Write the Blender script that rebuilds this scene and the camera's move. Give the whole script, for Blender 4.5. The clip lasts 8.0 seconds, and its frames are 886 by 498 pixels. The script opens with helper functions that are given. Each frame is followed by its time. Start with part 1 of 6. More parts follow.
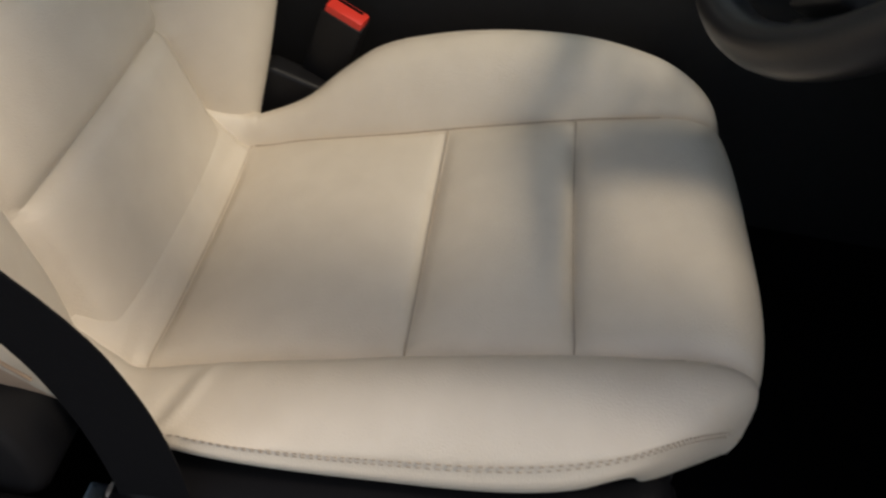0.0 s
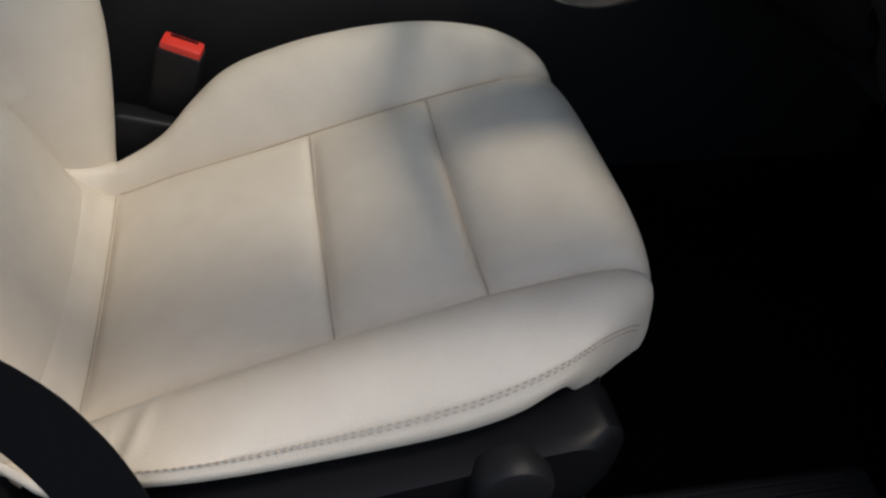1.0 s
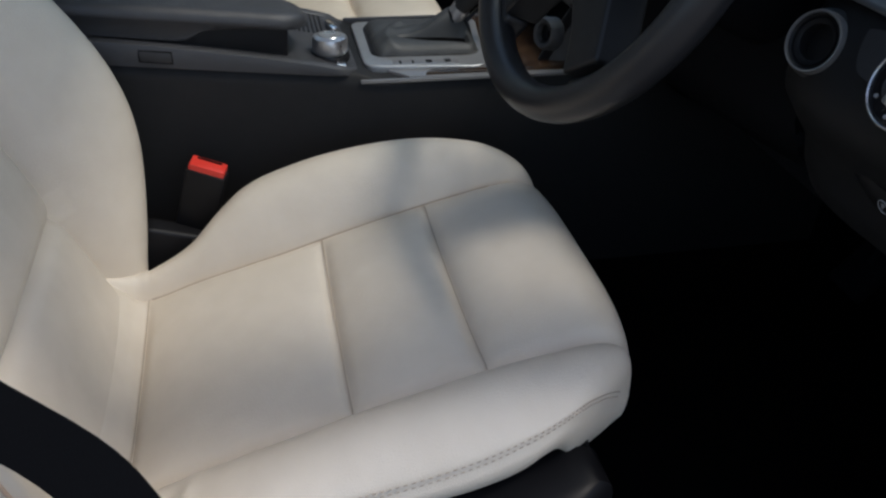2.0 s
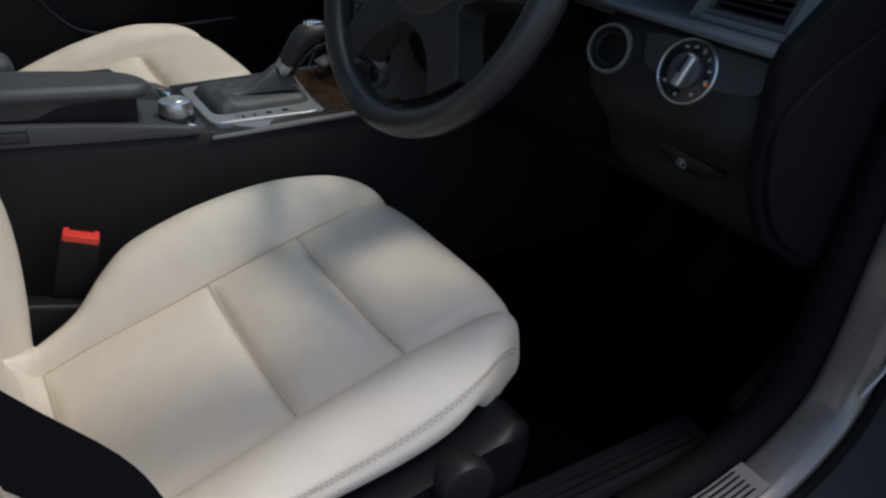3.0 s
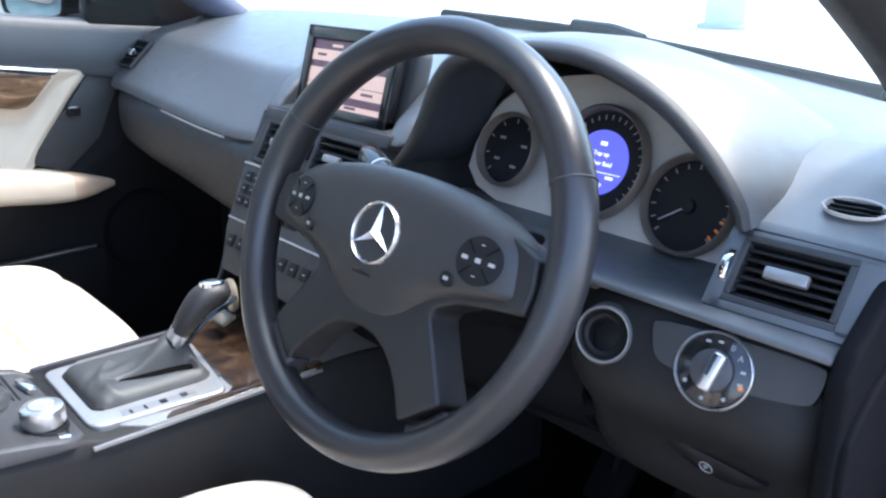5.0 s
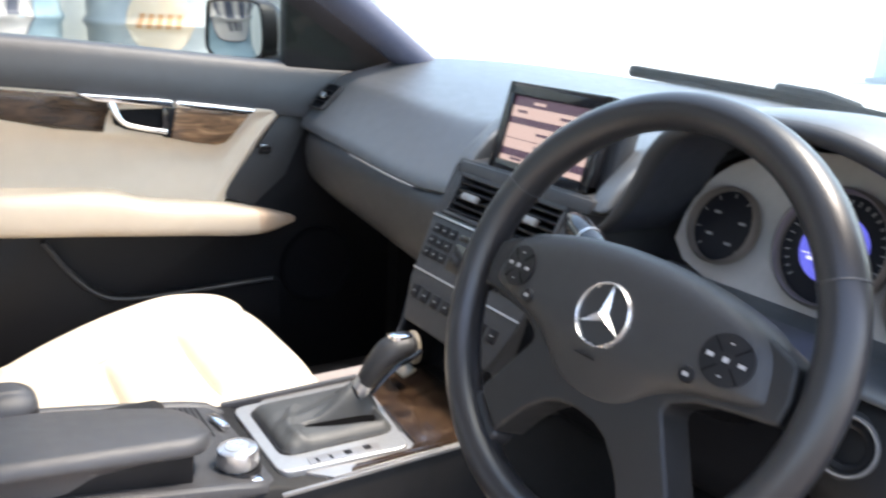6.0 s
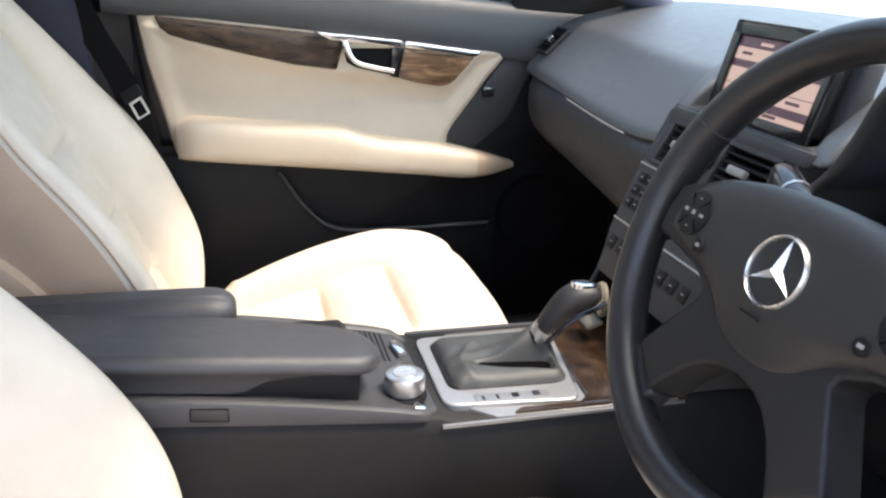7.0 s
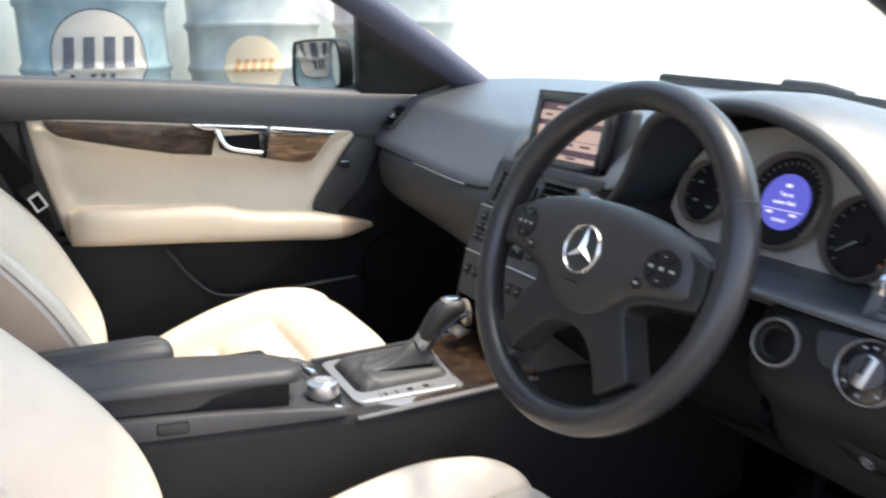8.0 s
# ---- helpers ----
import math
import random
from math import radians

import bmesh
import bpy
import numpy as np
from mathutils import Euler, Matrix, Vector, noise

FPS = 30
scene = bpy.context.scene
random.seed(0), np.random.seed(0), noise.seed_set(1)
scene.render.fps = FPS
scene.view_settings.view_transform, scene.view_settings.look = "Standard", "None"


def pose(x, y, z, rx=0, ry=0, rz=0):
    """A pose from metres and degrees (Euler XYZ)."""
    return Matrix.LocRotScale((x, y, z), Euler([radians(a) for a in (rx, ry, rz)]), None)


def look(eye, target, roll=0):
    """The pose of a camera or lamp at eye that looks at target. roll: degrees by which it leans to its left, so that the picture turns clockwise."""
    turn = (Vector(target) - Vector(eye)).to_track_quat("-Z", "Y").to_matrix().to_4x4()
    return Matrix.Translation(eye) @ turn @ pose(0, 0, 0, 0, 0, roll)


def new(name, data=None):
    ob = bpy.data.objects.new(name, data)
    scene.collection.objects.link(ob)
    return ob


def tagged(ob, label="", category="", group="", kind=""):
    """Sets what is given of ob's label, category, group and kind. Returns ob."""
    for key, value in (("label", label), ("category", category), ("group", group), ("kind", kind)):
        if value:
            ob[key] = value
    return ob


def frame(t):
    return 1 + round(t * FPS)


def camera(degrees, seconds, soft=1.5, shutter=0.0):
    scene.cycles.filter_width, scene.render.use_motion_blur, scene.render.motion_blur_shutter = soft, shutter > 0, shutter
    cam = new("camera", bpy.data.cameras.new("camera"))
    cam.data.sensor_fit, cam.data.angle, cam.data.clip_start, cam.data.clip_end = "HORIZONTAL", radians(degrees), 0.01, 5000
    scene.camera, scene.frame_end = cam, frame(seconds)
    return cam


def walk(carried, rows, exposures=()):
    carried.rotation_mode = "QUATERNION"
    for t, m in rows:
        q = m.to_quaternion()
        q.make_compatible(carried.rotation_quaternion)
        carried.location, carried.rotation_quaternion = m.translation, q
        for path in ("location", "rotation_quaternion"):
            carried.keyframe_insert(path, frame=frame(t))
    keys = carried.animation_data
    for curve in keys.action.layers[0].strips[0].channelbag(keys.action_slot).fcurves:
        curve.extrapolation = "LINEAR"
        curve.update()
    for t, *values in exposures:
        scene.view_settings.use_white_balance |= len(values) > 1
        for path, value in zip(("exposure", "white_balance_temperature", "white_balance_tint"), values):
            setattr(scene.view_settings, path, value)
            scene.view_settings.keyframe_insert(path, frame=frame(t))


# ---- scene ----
cam = camera(56.2, 8.0, soft=2.3, shutter=0.3)
PATH = [
    (0, (0.913, 0.008, 0.996), (-0.525, 0.007, -0.394), 9.8),
    (0.2, (0.916, 0.014, 0.989), (-0.512, 0.086, -0.409), 9.1),
    (0.5, (0.928, -0.01, 0.994), (-0.505, 0.181, -0.388), 7.3),
    (0.7, (0.939, -0.025, 0.994), (-0.497, 0.24, -0.372), 5.7),
    (1, (0.967, -0.035, 0.991), (-0.496, 0.327, -0.324), 4.9),
    (1.2, (0.975, -0.036, 1.004), (-0.524, 0.365, -0.257), 5.1),
    (2.3, (1.078, -0.102, 1.039), (-0.569, 0.359, 0.003), 2.1),
    (2.5, (1.09, -0.147, 1.037), (-0.497, 0.509, 0.012), 1.6),
    (2.7, (1.103, -0.194, 1.039), (-0.435, 0.605, 0.042), 1.9),
    (3, (1.128, -0.22, 1.051), (-0.355, 0.71, 0.083), 1.8),
    (3.2, (1.134, -0.207, 1.063), (-0.329, 0.765, 0.107), 3.5),
    (3.5, (1.117, -0.18, 1.069), (-0.375, 0.825, 0.194), 2.0),
    (3.7, (1.095, -0.154, 1.074), (-0.461, 0.815, 0.275), 0.9),
    (4, (1.051, -0.103, 1.095), (-0.563, 0.857, 0.408), -0.2),
    (4.2, (1.024, -0.102, 1.096), (-0.573, 0.897, 0.423), 0.8),
    (5.3, (0.859, -0.205, 1.127), (-0.509, 1.111, 0.495), 0.7),
    (5.5, (0.847, -0.216, 1.131), (-0.539, 1.082, 0.502), 1.1),
    (5.7, (0.833, -0.223, 1.132), (-0.634, 0.998, 0.533), 1.6),
    (6, (0.82, -0.216, 1.137), (-0.795, 0.823, 0.577), 2.7),
    (6.2, (0.816, -0.198, 1.133), (-0.877, 0.714, 0.586), 3.2),
    (6.5, (0.816, -0.178, 1.129), (-0.942, 0.564, 0.53), 2.6),
    (6.7, (0.822, -0.169, 1.118), (-0.964, 0.445, 0.459), 2.8),
    (7, (0.832, -0.137, 1.112), (-0.988, 0.342, 0.436), 1.9),
    (7.2, (0.861, -0.149, 1.122), (-0.959, 0.385, 0.489), 1.6),
    (7.5, (0.915, -0.188, 1.134), (-0.902, 0.44, 0.581), 0.3),
    (7.7, (0.969, -0.227, 1.132), (-0.833, 0.484, 0.638), -0.8),
    (8, (1.061, -0.279, 1.128), (-0.679, 0.576, 0.637), -1.2),
]
EXPOSURE = [(0.0, 0.40, 7850, 11), (0.5, 0.44, 7450, 11), (1.2, 0.45, 6850, 10), (2.5, 0.49, 6450, 10), (3.0, 0.52, 6550, 10), (3.5, 0.82, 6300, 11), (4.2, 2.12, 5950, 12), (5.4, 2.86, 6500, 15), (6.5, 2.50, 7400, 16), (8.0, 2.32, 7400, 15)]
walk(cam, [(t, look(eye, target, roll)) for t, eye, target, roll in PATH], EXPOSURE)

# ---- daylight ----
SUN_UP, SUN_TURN = 64.0, 25.0
world = bpy.data.worlds.new("sky")
scene.world = world
world.use_nodes = True
wn = world.node_tree.nodes
sky = wn.new("ShaderNodeTexSky")
sky.sky_type = "NISHITA"
sky.sun_disc = False
sky.air_density, sky.dust_density, sky.ozone_density = 1.0, 2.0, 1.0
sky.sun_elevation, sky.sun_rotation = radians(SUN_UP), radians(SUN_TURN)
wn["Background"].inputs["Strength"].default_value = 0.17
world.node_tree.links.new(sky.outputs["Color"], wn["Background"].inputs["Color"])
sun = new("sun", bpy.data.lights.new("sun", "SUN"))
sun.data.energy, sun.data.angle, sun.data.color = 1.15, radians(9), (1.0, 0.95, 0.89)
a, e = radians(SUN_TURN), radians(SUN_UP)
sun.matrix_world = look((0, 0, 0), (-math.sin(a) * math.cos(e), -math.cos(a) * math.cos(e), -math.sin(e)))


# ---- materials ----
def material(name, color, rough=0.5, metal=0.0, second=None, scale=40.0, mix=0.5, bump=0.0, bump_scale=400.0,
             coat=0.0, spec=0.5, grain="noise", rough_var=0.08, sheen=0.0):
    """A procedural surface: two scales of tone, varied roughness and a fine relief."""
    m = bpy.data.materials.new(name)
    m.use_nodes = True
    n, l = m.node_tree.nodes, m.node_tree.links
    b = n["Principled BSDF"]
    co = n.new("ShaderNodeTexCoord")
    big = n.new("ShaderNodeTexNoise")
    big.inputs["Scale"].default_value, big.inputs["Detail"].default_value = scale * 0.12, 4
    fine = n.new("ShaderNodeTexNoise")
    fine.inputs["Scale"].default_value, fine.inputs["Detail"].default_value = scale, 3
    l.new(co.outputs["Object"], big.inputs["Vector"])
    l.new(co.outputs["Object"], fine.inputs["Vector"])
    add = n.new("ShaderNodeMath")
    add.operation = "ADD"
    l.new(big.outputs["Fac"], add.inputs[0])
    l.new(fine.outputs["Fac"], add.inputs[1])
    ramp = n.new("ShaderNodeMapRange")
    ramp.inputs["From Min"].default_value, ramp.inputs["From Max"].default_value = 0.7, 1.3
    l.new(add.outputs[0], ramp.inputs["Value"])
    mx = n.new("ShaderNodeMix")
    mx.data_type = "RGBA"
    second = second or tuple(c * 0.8 for c in color)
    mx.inputs["A"].default_value, mx.inputs["B"].default_value = (*color, 1), (*[c * mix + d * (1 - mix) for c, d in zip(color, second)], 1)
    l.new(ramp.outputs[0], mx.inputs["Factor"])
    l.new(mx.outputs["Result"], b.inputs["Base Color"])
    rr = n.new("ShaderNodeMapRange")
    rr.inputs["To Min"].default_value, rr.inputs["To Max"].default_value = max(rough - rough_var, 0.02), min(rough + rough_var, 1)
    l.new(fine.outputs["Fac"], rr.inputs["Value"])
    l.new(rr.outputs[0], b.inputs["Roughness"])
    b.inputs["Metallic"].default_value = metal
    b.inputs["Coat Weight"].default_value = coat
    b.inputs["Coat Roughness"].default_value = 0.06
    b.inputs["Specular IOR Level"].default_value = spec
    b.inputs["Sheen Weight"].default_value = sheen
    if bump:
        if grain == "cells":
            tex = n.new("ShaderNodeTexVoronoi")
            tex.inputs["Scale"].default_value = bump_scale
            out = tex.outputs["Distance"]
        else:
            tex = n.new("ShaderNodeTexNoise")
            tex.inputs["Scale"].default_value, tex.inputs["Detail"].default_value = bump_scale, 2
            out = tex.outputs["Fac"]
        l.new(co.outputs["Object"], tex.inputs["Vector"])
        bp = n.new("ShaderNodeBump")
        bp.inputs["Strength"].default_value, bp.inputs["Distance"].default_value = bump, 0.0006
        l.new(out, bp.inputs["Height"])
        l.new(bp.outputs["Normal"], b.inputs["Normal"])
    return m


def wood_material(name, light=1.0, coat=1.0):
    m = material(name, (0.16, 0.075, 0.03), 0.22, coat=coat, scale=60, spec=0.3)
    n, l = m.node_tree.nodes, m.node_tree.links
    co = n["Texture Coordinate"]
    warp = n.new("ShaderNodeTexNoise")
    warp.inputs["Scale"].default_value, warp.inputs["Detail"].default_value, warp.inputs["Distortion"].default_value = 26, 7, 2.2
    stretch = n.new("ShaderNodeMapping")
    stretch.inputs["Scale"].default_value = (1.0, 0.35, 1.6)
    l.new(co.outputs["Object"], stretch.inputs["Vector"])
    l.new(stretch.outputs[0], warp.inputs["Vector"])
    ramp = n.new("ShaderNodeValToRGB")
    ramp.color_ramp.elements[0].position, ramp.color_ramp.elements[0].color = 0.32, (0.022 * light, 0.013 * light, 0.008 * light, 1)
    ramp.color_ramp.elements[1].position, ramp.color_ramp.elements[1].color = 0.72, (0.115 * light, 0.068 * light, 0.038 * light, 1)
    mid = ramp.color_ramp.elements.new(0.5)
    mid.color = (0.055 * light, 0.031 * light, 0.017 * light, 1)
    l.new(warp.outputs["Fac"], ramp.inputs["Fac"])
    l.new(ramp.outputs["Color"], n["Principled BSDF"].inputs["Base Color"])
    return m


def glow(name, color, power):
    m = bpy.data.materials.new(name)
    m.use_nodes = True
    b = m.node_tree.nodes["Principled BSDF"]
    b.inputs["Base Color"].default_value = (0.01, 0.01, 0.012, 1)
    b.inputs["Roughness"].default_value = 0.25
    b.inputs["Emission Color"].default_value = (*color, 1)
    b.inputs["Emission Strength"].default_value = power
    return m


def glass_material(name, tint=(0.93, 0.97, 0.95), rough=0.0):
    m = bpy.data.materials.new(name)
    m.use_nodes = True
    n, l = m.node_tree.nodes, m.node_tree.links
    n.remove(n["Principled BSDF"])
    clear, gloss, face, mx = n.new("ShaderNodeBsdfTransparent"), n.new("ShaderNodeBsdfGlossy"), n.new("ShaderNodeLayerWeight"), n.new("ShaderNodeMixShader")
    power, span = n.new("ShaderNodeMath"), n.new("ShaderNodeMapRange")
    power.operation = "POWER"
    power.inputs[1].default_value = 4.0
    span.inputs["To Min"].default_value, span.inputs["To Max"].default_value = 0.03, 0.45
    clear.inputs["Color"].default_value = (*tint, 1)
    gloss.inputs["Roughness"].default_value = rough
    l.new(face.outputs["Facing"], power.inputs[0])
    l.new(power.outputs[0], span.inputs["Value"])
    l.new(span.outputs[0], mx.inputs[0])
    l.new(clear.outputs[0], mx.inputs[1])
    l.new(gloss.outputs[0], mx.inputs[2])
    l.new(mx.outputs[0], n["Material Output"].inputs["Surface"])
    return m


LEATHER = material("cream_leather", (0.66, 0.588, 0.485), 0.42, second=(0.56, 0.49, 0.395), scale=30, mix=0.45, bump=0.5, bump_scale=900, grain="cells", rough_var=0.1)
DOOR_LEATHER = material("tan_cream_door_leather", (0.575, 0.49, 0.385), 0.42, second=(0.50, 0.42, 0.325), scale=30, mix=0.45, bump=0.5, bump_scale=900, grain="cells")
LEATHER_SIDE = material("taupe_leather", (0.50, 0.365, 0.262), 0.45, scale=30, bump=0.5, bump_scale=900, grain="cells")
THREAD = material("beige_thread", (0.43, 0.355, 0.275), 0.7, scale=300)
SOFT_BLACK = material("soft_black_plastic", (0.032, 0.0328, 0.0345), 0.5, second=(0.025, 0.0256, 0.027), spec=0.4, scale=80, bump=0.3, bump_scale=1300, grain="cells")
CONSOLE_BLACK = material("matt_console_plastic", (0.0135, 0.0135, 0.0138), 0.55, second=(0.010, 0.010, 0.0104), spec=0.2, scale=80, bump=0.3, bump_scale=1300, grain="cells")
AIRBAG_BLACK = material("airbag_skin", (0.0200, 0.0204, 0.0214), 0.46, second=(0.0165, 0.0168, 0.0176), scale=80, bump=0.3, bump_scale=1300, grain="cells")
# airbag black made darker; the shade of the downward-facing spokes is in it
SPOKE_SHADED = material("shaded_spoke_black", (0.0145, 0.0145, 0.015), 0.46, scale=80, spec=0.35, bump=0.25, bump_scale=1300, grain="cells")
PAD_BLACK = material("grained_dash_skin", (0.060, 0.066, 0.071), 0.36, second=(0.048, 0.053, 0.057), spec=0.95, scale=60, bump=0.35, bump_scale=1400, grain="cells")
# dash plastic coloured far darker so lower panels and pedals sink into shade
LOWER_BLACK = material("darkened_lower_plastic", (0.0065, 0.0068, 0.0080), 0.6, second=(0.005, 0.0053, 0.0063), spec=0.04, scale=80, bump=0.3, bump_scale=1300, grain="cells")
LID_BLACK = material("armrest_vinyl", (0.041, 0.042, 0.0455), 0.46, second=(0.033, 0.034, 0.0365), scale=60, bump=0.4, bump_scale=1100, grain="cells")
HARD_BLACK = material("hard_black_plastic", (0.0095, 0.0095, 0.0105), 0.45, spec=0.2, scale=70, bump=0.3, bump_scale=1500)
HOOD_BLACK = material("navy_black_hood_lining", (0.042, 0.046, 0.057), 0.55, second=(0.033, 0.036, 0.045), spec=0.35, scale=80, bump=0.3, bump_scale=1300, grain="cells")
VALANCE_BLACK = material("smooth_black_plastic", (0.006, 0.006, 0.007), 0.38, spec=0.12, scale=60, rough_var=0.03)
GLOSS_BLACK = material("gloss_black", (0.012, 0.012, 0.013), 0.12, scale=50, rough_var=0.04)
DEEP_BLACK = material("recess_black", (0.006, 0.006, 0.007), 0.75, spec=0.12, scale=50)
WHEEL_LEATHER = material("black_wheel_leather", (0.019, 0.019, 0.0205), 0.34, scale=40, bump=0.16, bump_scale=800, grain="cells", rough_var=0.03)
CHROME = material("chrome", (0.80, 0.80, 0.82), 0.08, metal=1.0, scale=30, rough_var=0.04)
BRIGHT_SILVER = material("bright_silver_plate", (0.62, 0.615, 0.60), 0.27, metal=0.85, scale=60, rough_var=0.06)
SATIN = material("satin_silver", (0.56, 0.56, 0.57), 0.3, metal=0.9, scale=200, bump=0.1, bump_scale=2500)
# silver dial rings coloured warm to stand for the orange reflections on them
TINTED_SATIN = material("reflection_tinted_ring", (0.20, 0.165, 0.14), 0.35, metal=0.25, scale=60, rough_var=0.03)
BRUSHED = material("brushed_silver", (0.40, 0.40, 0.395), 0.42, metal=0.75, scale=250, bump=0.15, bump_scale=2500)
CLUSTER_GREY = material("cluster_grey", (0.52, 0.475, 0.43), 0.42, metal=0.0, scale=100)
DARK_SATIN = material("dark_satin_trim", (0.30, 0.295, 0.29), 0.35, metal=0.6, scale=200)
WOOD = wood_material("burr_walnut", 0.52, 0.5)
# the same walnut pattern, its colours scaled about seven times paler
WOOD_LIGHT = wood_material("paler_burr_walnut", 3.6, 0.6)
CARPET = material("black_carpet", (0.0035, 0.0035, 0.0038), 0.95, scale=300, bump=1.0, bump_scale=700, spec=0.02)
PAINT = material("grey_metallic_paint", (0.140, 0.126, 0.117), 0.3, metal=0.3, scale=160, coat=0.5)
RUBBER = material("black_rubber", (0.0055, 0.0055, 0.006), 0.7, spec=0.05, scale=90)
WEBBING = material("black_webbing", (0.008, 0.008, 0.009), 0.85, spec=0.08, scale=500, bump=0.8, bump_scale=900)
PILLAR_CLOTH = material("blue_grey_pillar_trim", (0.08, 0.088, 0.13), 0.8, scale=200, bump=0.4, bump_scale=1200)
BEIGE = material("beige_plastic", (0.15, 0.125, 0.09), 0.45, scale=60)
RED = material("red_plastic", (0.72, 0.045, 0.03), 0.3, scale=40)
DIM_MARK = material("worn_grey_print", (0.29, 0.29, 0.29), 0.5, scale=50)
ORANGE_MARK = material("orange_print", (0.8, 0.22, 0.03), 0.4, scale=50)
DIAL = material("black_dial", (0.009, 0.009, 0.012), 0.35, spec=0.22, scale=50)
GLASS = glass_material("window_glass", (0.86, 0.93, 0.91))
MIRROR = material("mirror", (0.42, 0.44, 0.45), 0.02, metal=1.0, scale=20, rough_var=0.01)
BLUE_GLOW = glow("blue_display", (0.075, 0.09, 0.50), 0.30)
TEXT_GLOW = glow("pale_display_text", (0.62, 0.68, 1.0), 0.30)
PINK_GLOW = glow("pink_screen_rows", (0.85, 0.64, 0.60), 0.135)
PURPLE_GLOW = glow("purple_screen_bars", (0.12, 0.06, 0.11), 0.12)
# unseen ground; warm mid tone picked to bounce light onto the driver's seat
BOUNCE_GROUND = material("warm_bounce_ground", (0.17, 0.150, 0.125), 0.9, scale=20, bump=0.8, bump_scale=120)
CONCRETE = material("pale_concrete", (0.55, 0.54, 0.52), 0.85, scale=6, bump=0.5, bump_scale=60)
WALL_PAINT = material("pale_painted_sheet", (0.62, 0.60, 0.54), 0.6, second=(0.42, 0.42, 0.40), scale=8, bump=0.2, bump_scale=50)
BARREL_BLUE = material("weathered_blue_drum", (0.095, 0.165, 0.200), 0.45, second=(0.48, 0.55, 0.57), scale=9, mix=0.48, bump=0.4, bump_scale=60)
BARREL_GREY = material("weathered_grey_drum", (0.24, 0.25, 0.25), 0.45, second=(0.62, 0.59, 0.53), scale=9, mix=0.5, bump=0.4, bump_scale=60)
DISC_CREAM = material("faded_cream_paint", (0.46, 0.40, 0.36), 0.6, second=(0.36, 0.28, 0.23), scale=14, mix=0.45)
DISC_YELLOW = material("faded_yellow_paint", (0.62, 0.44, 0.29), 0.6, second=(0.62, 0.52, 0.40), scale=14, mix=0.45)
NAVY = material("faded_navy_paint", (0.035, 0.036, 0.055), 0.6, second=(0.12, 0.11, 0.13), scale=25, mix=0.4)
RUST = material("faded_orange_paint", (0.50, 0.235, 0.10), 0.6, second=(0.56, 0.36, 0.20), scale=25, mix=0.5)
PALE_BLUE = material("pale_blue_column_paint", (0.62, 0.67, 0.75), 0.6, scale=10)


# ---- building helpers ----
def thing(name, base, label, category, group="", kind=""):
    ob = new(name)
    ob.empty_display_size = 0.05
    ob.location = base
    return tagged(ob, label, category, group, kind)


def part(name, bm, mat, parent=None, label="", smooth=40):
    """Links a bmesh in world metres as one mesh object under a thing or a part."""
    bmesh.ops.recalc_face_normals(bm, faces=bm.faces)
    me = bpy.data.meshes.new(name)
    bm.to_mesh(me)
    bm.free()
    me.materials.append(mat)
    if smooth:
        me.polygons.foreach_set("use_smooth", [True] * len(me.polygons))
        me.set_sharp_from_angle(angle=radians(smooth))
    ob = new(name, me)
    if parent:
        ob.parent = parent
        ob.matrix_parent_inverse = Matrix() if parent.parent else parent.matrix_basis.inverted()
    return tagged(ob, label)


def bevelled(bm, width, seg=2, angle=25):
    bm.normal_update()
    edges = [e for e in bm.edges if len(e.link_faces) == 2 and e.calc_face_angle(0) > radians(angle)]
    if width and edges:
        bmesh.ops.bevel(bm, geom=edges, offset=width, segments=seg, profile=0.6, affect="EDGES", clamp_overlap=True)
    return bm


def box(x0, x1, y0, y1, z0, z1, bev=0.003, seg=2):
    bm = bmesh.new()
    bmesh.ops.create_cube(bm, size=1)
    for v in bm.verts:
        v.co = Vector(((x0 + x1) / 2 + v.co.x * (x1 - x0), (y0 + y1) / 2 + v.co.y * (y1 - y0), (z0 + z1) / 2 + v.co.z * (z1 - z0)))
    return bevelled(bm, bev, seg)


def prism(poly, axis, a0, a1, bev=0.003, seg=2):
    """A polygon of the two other axes, drawn out along one axis."""
    bm = bmesh.new()
    at = {"x": lambda p, q, a: (a, p, q), "y": lambda p, q, a: (p, a, q), "z": lambda p, q, a: (p, q, a)}[axis]
    lo = [bm.verts.new(at(p, q, a0)) for p, q in poly]
    hi = [bm.verts.new(at(p, q, a1)) for p, q in poly]
    bm.faces.new(lo)
    bm.faces.new(hi[::-1])
    for i in range(len(poly)):
        j = (i + 1) % len(poly)
        bm.faces.new((lo[i], hi[i], hi[j], lo[j]))
    bmesh.ops.recalc_face_normals(bm, faces=bm.faces)
    return bevelled(bm, bev, seg)


def loft(rings, closed=True, cap=True):
    """A skin over rings of points, all of one length."""
    bm = bmesh.new()
    vs = [[bm.verts.new(p) for p in ring] for ring in rings]
    n = len(rings[0])
    for a, b in zip(vs, vs[1:]):
        for i in range(n if closed else n - 1):
            j = (i + 1) % n
            bm.faces.new((a[i], a[j], b[j], b[i]))
    if cap and closed:
        bm.faces.new(vs[0])
        bm.faces.new(vs[-1][::-1])
    return bm


def sheet(rows, thick):
    """An open skin over rows of points, given a thickness downwards its normals."""
    bm = loft(rows, closed=False, cap=False)
    bmesh.ops.recalc_face_normals(bm, faces=bm.faces)
    bmesh.ops.solidify(bm, geom=bm.faces[:], thickness=thick)
    return bm


